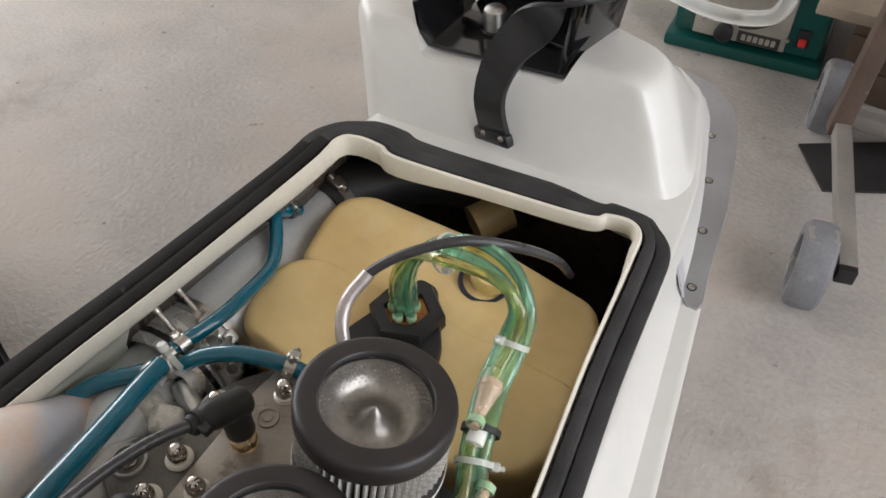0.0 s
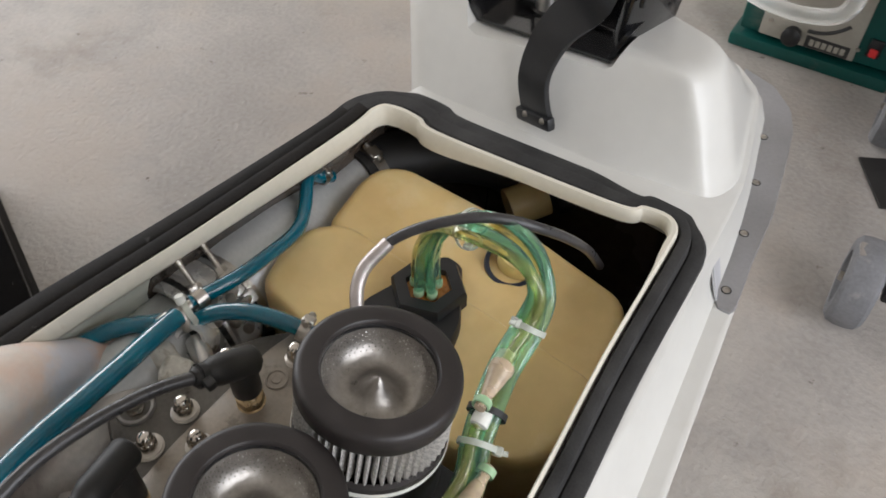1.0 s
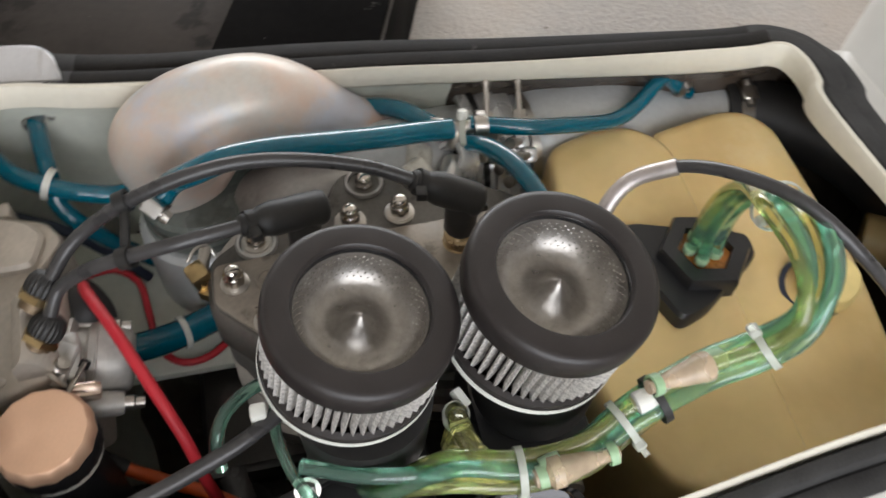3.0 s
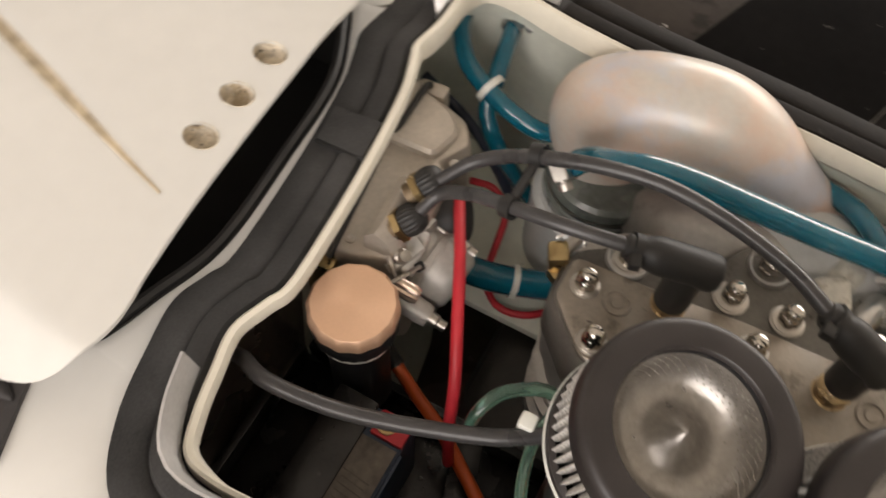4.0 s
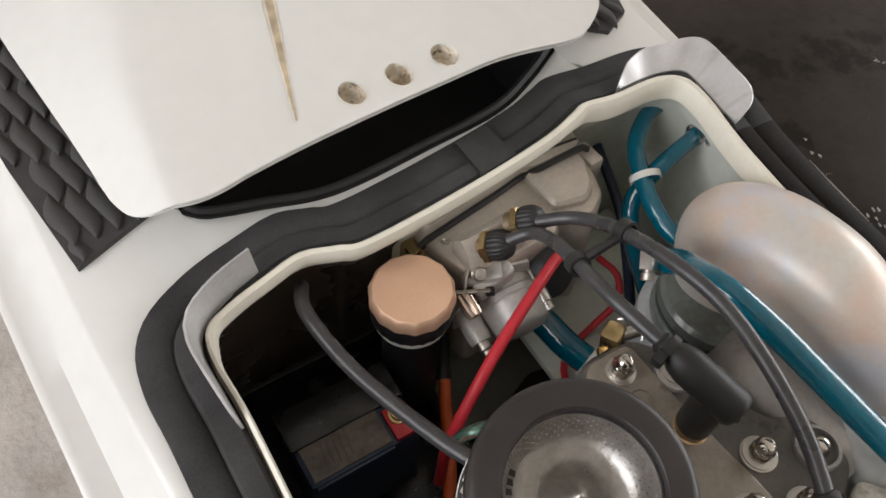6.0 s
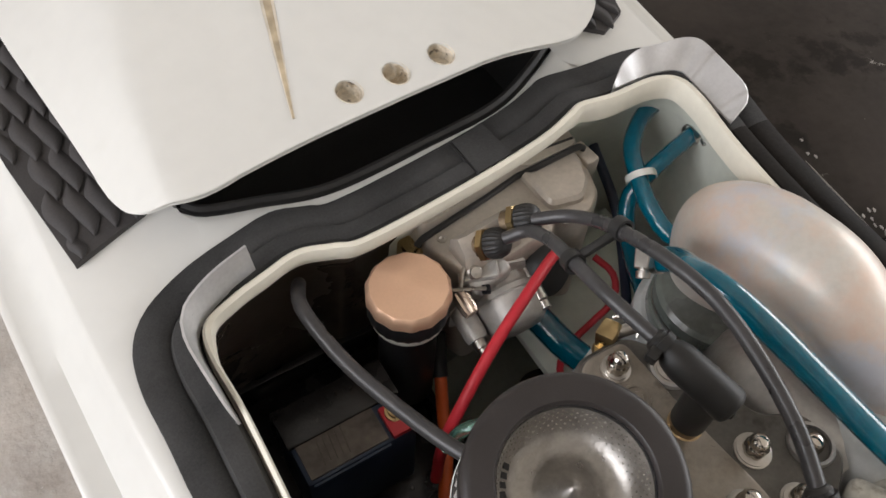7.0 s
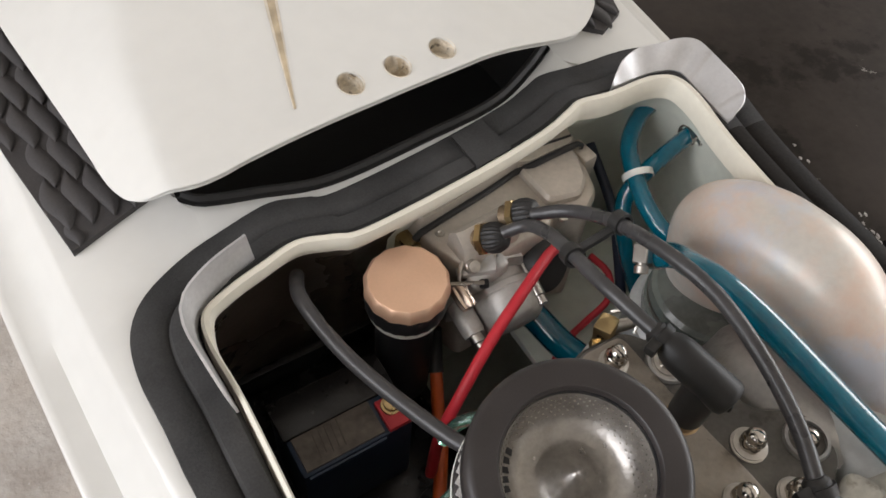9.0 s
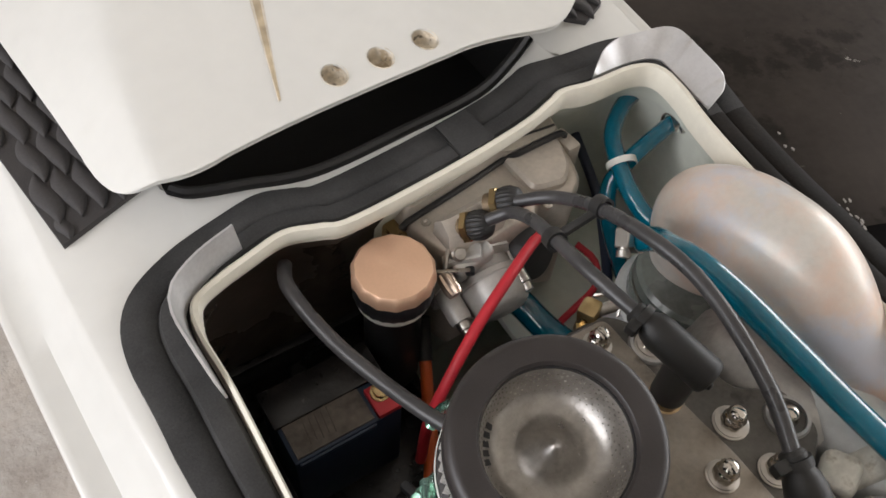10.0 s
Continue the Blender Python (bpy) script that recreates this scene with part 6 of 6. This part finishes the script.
loose([(0.112, 0.388, 0.470), (0.109, 0.391, 0.498), (0.114, 0.389, 0.514), (0.128, 0.390, 0.518), (0.143, 0.398, 0.517), (0.152, 0.412, 0.514)], 0.0062, OLIVETUBE, "short olive-stained fuel tube bending up into the bundle")
elbow = thing("fuel_elbow", "white nylon fuel elbow clipped on the tube bundle", "fitting", (0.1085, 0.390, 0.504))
part("leg", lathe([(0.0064, -0.010), (0.0080, -0.008), (0.0080, 0.006), (0.0066, 0.009)], axis=(0.2, -0.1, 1.0), seg=20, caps=(False, False)), NYLON, elbow)
part("flag", box((0.012, 0.005, 0.009), (-0.008, 0.004, 0.006), 0.001, pose(0, 0, 0, 0, 20, 30)), NYLON, elbow)
for at in ((0.118, 0.372, 0.455), (0.122, 0.300, 0.470), (0.128, 0.395, 0.462)):
    j = thing("linkage_bolt", "bright hex bolt on the dark throttle linkage", "bolt", at, "linkage bolts")
    part("head", lathe([(0.0, 0.0), (0.0055, 0.0), (0.0055, 0.004), (0.0046, 0.005), (0.0, 0.005)], axis=(0.6, 0, 0.8), seg=6), STEEL, j)
    part("washer", lathe([(0.0, -0.0014), (0.0078, -0.0014), (0.0078, 0.0), (0.0, 0.0)], axis=(0.6, 0, 0.8), seg=20), STEEL, j)
    part("arm", box((0.006, 0.040, 0.008), (-0.003, 0.0, -0.006), 0.002, pose(0, 0, 0, 15, 0, 12)), PLASTICBLK, j)

# ---- traction mats on the stern deck ----
def inside(poly, x, y):
    odd = False
    for (x0, y0), (x1, y1) in zip(poly, poly[1:] + poly[:1]):
        if (y0 > y) != (y1 > y) and x < x0 + (y - y0) * (x1 - x0) / (y1 - y0):
            odd = not odd
    return odd


bm = bmesh.new()
rows = []
for k in range(10):
    t = k / 9
    half = 0.0080 * (1 - abs(2 * t - 1) ** 1.7) + 0.0002
    lift = 0.0004 + 0.0016 * t ** 1.3
    y, x = -0.031 + 0.053 * t, 0.0022 * math.sin(2 * math.pi * t)
    rows.append([(x - half, y, lift - 0.003), (x - half * 0.97, y, lift * 0.9), (x, y, lift + 0.0004), (x + half * 0.97, y, lift * 0.9), (x + half, y, lift - 0.003)])
rings(bm, rows, closed=False)
diamond = bpy.data.meshes.new("scale")
bm.to_mesh(diamond)
bm.free()
diamond.materials.append(MATRUB)
diamond.shade_smooth()
for poly in ([(0.237, 0.042), (0.178, 0.020), (0.185, -0.06), (0.20, -0.30), (0.275, -0.30), (0.253, -0.064)], [(-0.208, 0.026), (-0.236, 0.012), (-0.262, -0.064), (-0.262, -0.30), (-0.196, -0.30), (-0.195, 0.014)]):
    bm = rings(bmesh.new(), [[(x, y, 0.4855) for x, y in poly], [(x, y, 0.4915) for x, y in poly]])
    mat = hpart("traction_mat", bm, MATRUB, "black diamond-textured rubber traction mat", smooth=False)
    for i in range(10):
        for j in range(-12, 12):
            x, y = math.copysign(0.2316, poly[0][0]) + j * 0.0143 + 0.0022 * (i % 2), 0.045 - i * 0.0405
            if i == 0:
                y = 0.031
            for s in (1.0, 0.75, 0.5, 0.32) if i else (0.6, 0.45, 0.32, 0.22):
                feet = [(x, y - 0.022 * s), (x, y), (x, y + 0.017 * s), (x - 0.0066 * max(s, 0.6), y - 0.004), (x + 0.0066 * max(s, 0.6), y - 0.004)]
                if y > -0.27 and all(inside(poly, *q) for q in feet):
                    d = new("scale", diamond)
                    d.parent = mat
                    d.location = (x, y, 0.4917)
                    d.rotation_euler = (0, 0, radians(2))
                    d.scale = (max(s, 0.6), s, 1.0)
                    break

# ---- things round the hull ----
bench = thing("black_chest", "worn black plastic chest with pale scuffs standing beside the hull", "chest", (-0.75, 0.05, 0))
bench.rotation_euler = (0, 0, radians(-20))
part("body", box((0.86, 0.92, 0.262), (0.0, 0.0, 0.131), 0.008), BLACKRIM, bench)
part("lid", box((0.88, 0.94, 0.02), (0.0, 0.0, 0.272), 0.006), BLACKCASE, bench)
part("rim_strip", box((0.88, 0.190, 0.012), (0.0, 0.3750, 0.286), 0.005), BLACKRIM, bench, "smooth black rim of the lid")
part("rim_strip", box((0.88, 0.085, 0.012), (0.0, -0.4275, 0.286), 0.005), BLACKCASE, bench)
part("rim_strip", box((0.05, 0.68, 0.010), (0.412, -0.04, 0.2855), 0.004), BLACKCASE, bench)


def on_chest(x, y, z=0.2925):
    q = pose(0, 0, 0, 0, 0, 20) @ Vector((x + 0.75, y - 0.05, 0))
    return (q.x, q.y, z)


SCUFF = material("pale_scuff", (0.34, 0.32, 0.30), 0.6, var=0.3, scale=80, bump=0.2)
part("scratch", tube([on_chest(-0.4561, 0.1271), on_chest(-0.451, 0.175), on_chest(-0.4463, 0.2319)], lambda t: 0.0002 + 0.0008 * math.sin(math.pi * t), 6), SCUFF, bench, "long pale scratch")
rnd = random.Random(5)
for k in range(14):
    cx, cy = ((-0.4685, 0.1131), (-0.4622, 0.2063), (-0.4581, 0.2235), (-0.452, 0.236))[min(3, k // 3)]
    x, y, z = on_chest(cx + rnd.uniform(-0.007, 0.007), cy + rnd.uniform(-0.016, 0.016))
    blob = [(rnd.uniform(0.5, 1.2) * 0.0016 * math.cos(a), rnd.uniform(0.3, 1.2) * 0.0032 * math.sin(a)) for a in [k2 * 0.9 for k2 in range(7)]]
    part("scuff", rings(bmesh.new(), [[(x + u, y + v, z + h) for u, v in blob] for h in (-0.001, 0.0)]), SCUFF, bench, "", smooth=False)

GREEN = material("teal_green_paint", (0.004, 0.070, 0.060), 0.4, var=0.15, scale=15, bump=0.08, spots=[((0.15, 0.14, 0.12), 12, 0.6, 0.75, 0.5)])
PANEL = material("pale_grey_panel", (0.36, 0.34, 0.29), 0.45, var=0.1, scale=15, bump=0.05, spots=[((0.25, 0.22, 0.18), 20, 0.6, 0.75, 0.5)])
DARKMARK = material("dark_marking", (0.03, 0.03, 0.03), 0.5, var=0.1)
REDSW = material("red_switch", (0.6, 0.03, 0.03), 0.4, var=0.1)
saw = thing("table_saw", "teal green table saw with a pale control panel on the floor", "table saw", (0.03, 2.02, 0))
saw.rotation_euler = (0, 0, radians(4))
part("base_flange", box((0.335, 0.34, 0.030), (0, 0.012, 0.015), 0.006), GREEN, saw)
part("body", box((0.31, 0.32, 0.26), (0.0, 0.015, 0.17), 0.006), GREEN, saw)
part("front_panel", box((0.195, 0.008, 0.175), (-0.014, -0.149, 0.132), 0.002), PANEL, saw, "pale grey control panel")
arc = [(-0.018, -0.1545, 0.083), (0.000, -0.1545, 0.084), (0.020, -0.1545, 0.090), (0.040, -0.1545, 0.102), (0.056, -0.1545, 0.117)]
part("angle_slot", tube(arc, 0.004, 8), DARKMARK, saw)
part("lock_knob", lathe([(0.0, 0.0), (0.018, 0.0), (0.020, 0.02), (0.012, 0.026), (0.0, 0.026)], (-0.044, -0.153, 0.066), (0, -1, 0), 20), PLASTICBLK, saw)
part("maker_plate", box((0.088, 0.002, 0.026), (0.028, -0.1538, 0.060), 0.0), DARKMARK, saw)
for k in range(6):
    part("plate_bar", box((0.009, 0.001, 0.014), (-0.003 + 0.0125 * k, -0.1552, 0.060), 0.0), PANEL, saw)
part("switch", box((0.016, 0.012, 0.018), (0.114, -0.150, 0.076), 0.003), REDSW, saw, "red rocker switch")
part("switch_plate", box((0.026, 0.008, 0.040), (0.114, -0.147, 0.084), 0.002), PLASTICBLK, saw)
for x, z in ((-0.095, 0.08), (0.085, 0.075), (0.085, 0.215)):
    part("panel_screw", lathe([(0.0, 0.0), (0.005, 0.0), (0.004, 0.003), (0.0, 0.003)], (x, -0.153, z), (0, -1, 0), 12), STEEL, saw)
part("table_top", box((0.50, 0.44, 0.03), (0, 0.02, 0.315), 0.004), ALLOY, saw)

PALEWOOD = material("pale_batten", (0.27, 0.22, 0.165), 0.6, var=0.2, scale=12, fine=150, bump=0.2)
BROWNSTEEL = material("brown_primer_steel", (0.105, 0.072, 0.056), 0.5, var=0.25, scale=10, fine=120, bump=0.15, spots=[((0.5, 0.46, 0.42), 25, 0.64, 0.72, 0.6)])
GREYSTEEL = material("grey_steel_bar", (0.31, 0.285, 0.26), 0.45, 0.3, var=0.15, scale=12, bump=0.1)
GREYTYRE = material("grey_castor_rubber", (0.19, 0.19, 0.20), 0.65, var=0.25, scale=25, fine=200, bump=0.2, spots=[((0.35, 0.33, 0.31), 30, 0.6, 0.72, 0.5)])
trolley = thing("trolley", "primer-brown steel trolley with a grey base bar on castors", "trolley", (0.325, 1.45, 0))
bar = Vector((-0.0865, 0.37, 0))
ang = math.degrees(math.atan2(bar.y, bar.x)) - 90
part("base_bar", box((0.028, 0.40, 0.028), (0.0, 0.0, 0.088), 0.002, pose(0, 0, 0, 0, 0, ang)), GREYSTEEL, trolley)
part("end_plug", box((0.029, 0.014, 0.029), (0.046, -0.20, 0.088), 0.002, pose(0, 0, 0, 0, 0, ang)), PLASTICBLK, trolley)
# unseen top, added to keep daylight off the floor and saw below
part("table_top", box((1.45, 1.25, 0.03), (0.55, 0.42, 0.945), 0.004), PALEWOOD, trolley, "unseen wooden top added to shade the floor and saw")
part("upright", box((0.035, 0.035, 0.86), (-0.030, 0.205, 0.50), 0.002, pose(0, 0, 0, -4, 3, ang)), BROWNSTEEL, trolley)
part("shelf", box((0.72, 0.46, 0.022), (0.205, 0.455, 0.266), 0.003), PALEWOOD, trolley, "pale wooden lower shelf")
part("cross_bar", box((0.9, 0.028, 0.028), (0.42, 0.205, 0.088), 0.002, pose(0, 0, 0, 0, 0, 0)), GREYSTEEL, trolley)
for x, y in ((-0.008, -0.190), (-0.082, 0.275)):
    c = part("castor", box((0.045, 0.03, 0.02), (x + 0.004, y, 0.132), 0.003, pose(0, 0, 0, 0, 0, 14)), GREYSTEEL, trolley)
    part("tyre", lathe([(0.044, -0.026), (0.062, -0.026), (0.0695, -0.020), (0.072, -0.008), (0.072, 0.008), (0.0695, 0.020), (0.062, 0.026), (0.044, 0.026), (0.042, 0.018), (0.042, -0.018), (0.044, -0.026)], (x + 0.004, y, 0.072), (1, 0.10, 0.0), 48, caps=(False, False)), GREYTYRE, c)
    part("rim", lathe([(0.0, -0.021), (0.012, -0.021), (0.016, -0.014), (0.042, -0.014), (0.042, 0.014), (0.016, 0.014), (0.012, 0.021), (0.0, 0.021)], (x + 0.004, y, 0.072), (1, 0.10, 0.0), 32), PLASTICBLK, c)
    part("axle_nut", lathe([(0.0, 0.0), (0.008, 0.0), (0.008, 0.008), (0.0, 0.008)], (x - 0.017, y, 0.070), (-1, 0, 0), 6), STEEL, c)

FLOORMAT = material("black_floor_rubber", (0.025, 0.023, 0.022), 0.6, var=0.3, scale=12, bump=0.2)
bm = rings(bmesh.new(), [[(x, y, z) for x, y in ((0.228, 1.643), (0.300, 1.532), (0.420, 1.595), (0.80, 1.80), (0.75, 2.0), (0.38, 1.737))] for z in (0.0, 0.005)])
tagged(part("rubber_mat", bm, FLOORMAT, smooth=False), "black rubber mat lying flat on the concrete", "floor mat")

CLEAR = material("clear_vinyl_hose", (0.85, 0.85, 0.82), 0.12, var=0.05, scale=20, bump=0.0, trans=0.7, ior=1.3, rvar=0.04)
clear_hose = thing("clear_hose", "clear vinyl hose looping out from the bow bracket", "hose", (0.06, 1.0, 0.62))
own(part("hose_wall", tube([(0.030, 0.960, 0.600), (0.035, 0.985, 0.602), (0.062, 1.03, 0.585), (0.105, 1.06, 0.560), (0.145, 1.06, 0.562), (0.178, 1.03, 0.592), (0.185, 1.0, 0.64), (0.16, 0.97, 0.70)], 0.0085, 18), CLEAR, clear_hose), clear_hose)

DARKWOOD = material("dark_brown_boards", (0.085, 0.055, 0.036), 0.6, var=0.35, scale=9, fine=120, bump=0.3, spots=[((0.03, 0.02, 0.015), 8, 0.5, 0.7, 0.6)])
crate = thing("wooden_crate", "dark brown boarded crate standing behind the trolley", "crate", (0.52, 2.02, 0))
for k in range(3):
    part("board", box((0.56, 0.018, 0.068), (0.0, -0.17, 0.038 + 0.072 * k), 0.002), DARKWOOD, crate)
    part("side_board", box((0.018, 0.36, 0.068), (-0.271, 0.02, 0.038 + 0.072 * k), 0.002), DARKWOOD, crate)
for x in (-0.255, 0.0, 0.255):
    part("corner_post", box((0.026, 0.026, 0.22), (x, -0.148, 0.11), 0.002), DARKWOOD, crate)
part("top_batten", box((0.58, 0.034, 0.018), (0.0, -0.172, 0.231), 0.002), DARKWOOD, crate)
part("base", box((0.54, 0.36, 0.012), (0.0, 0.02, 0.012), 0.002), DARKWOOD, crate)
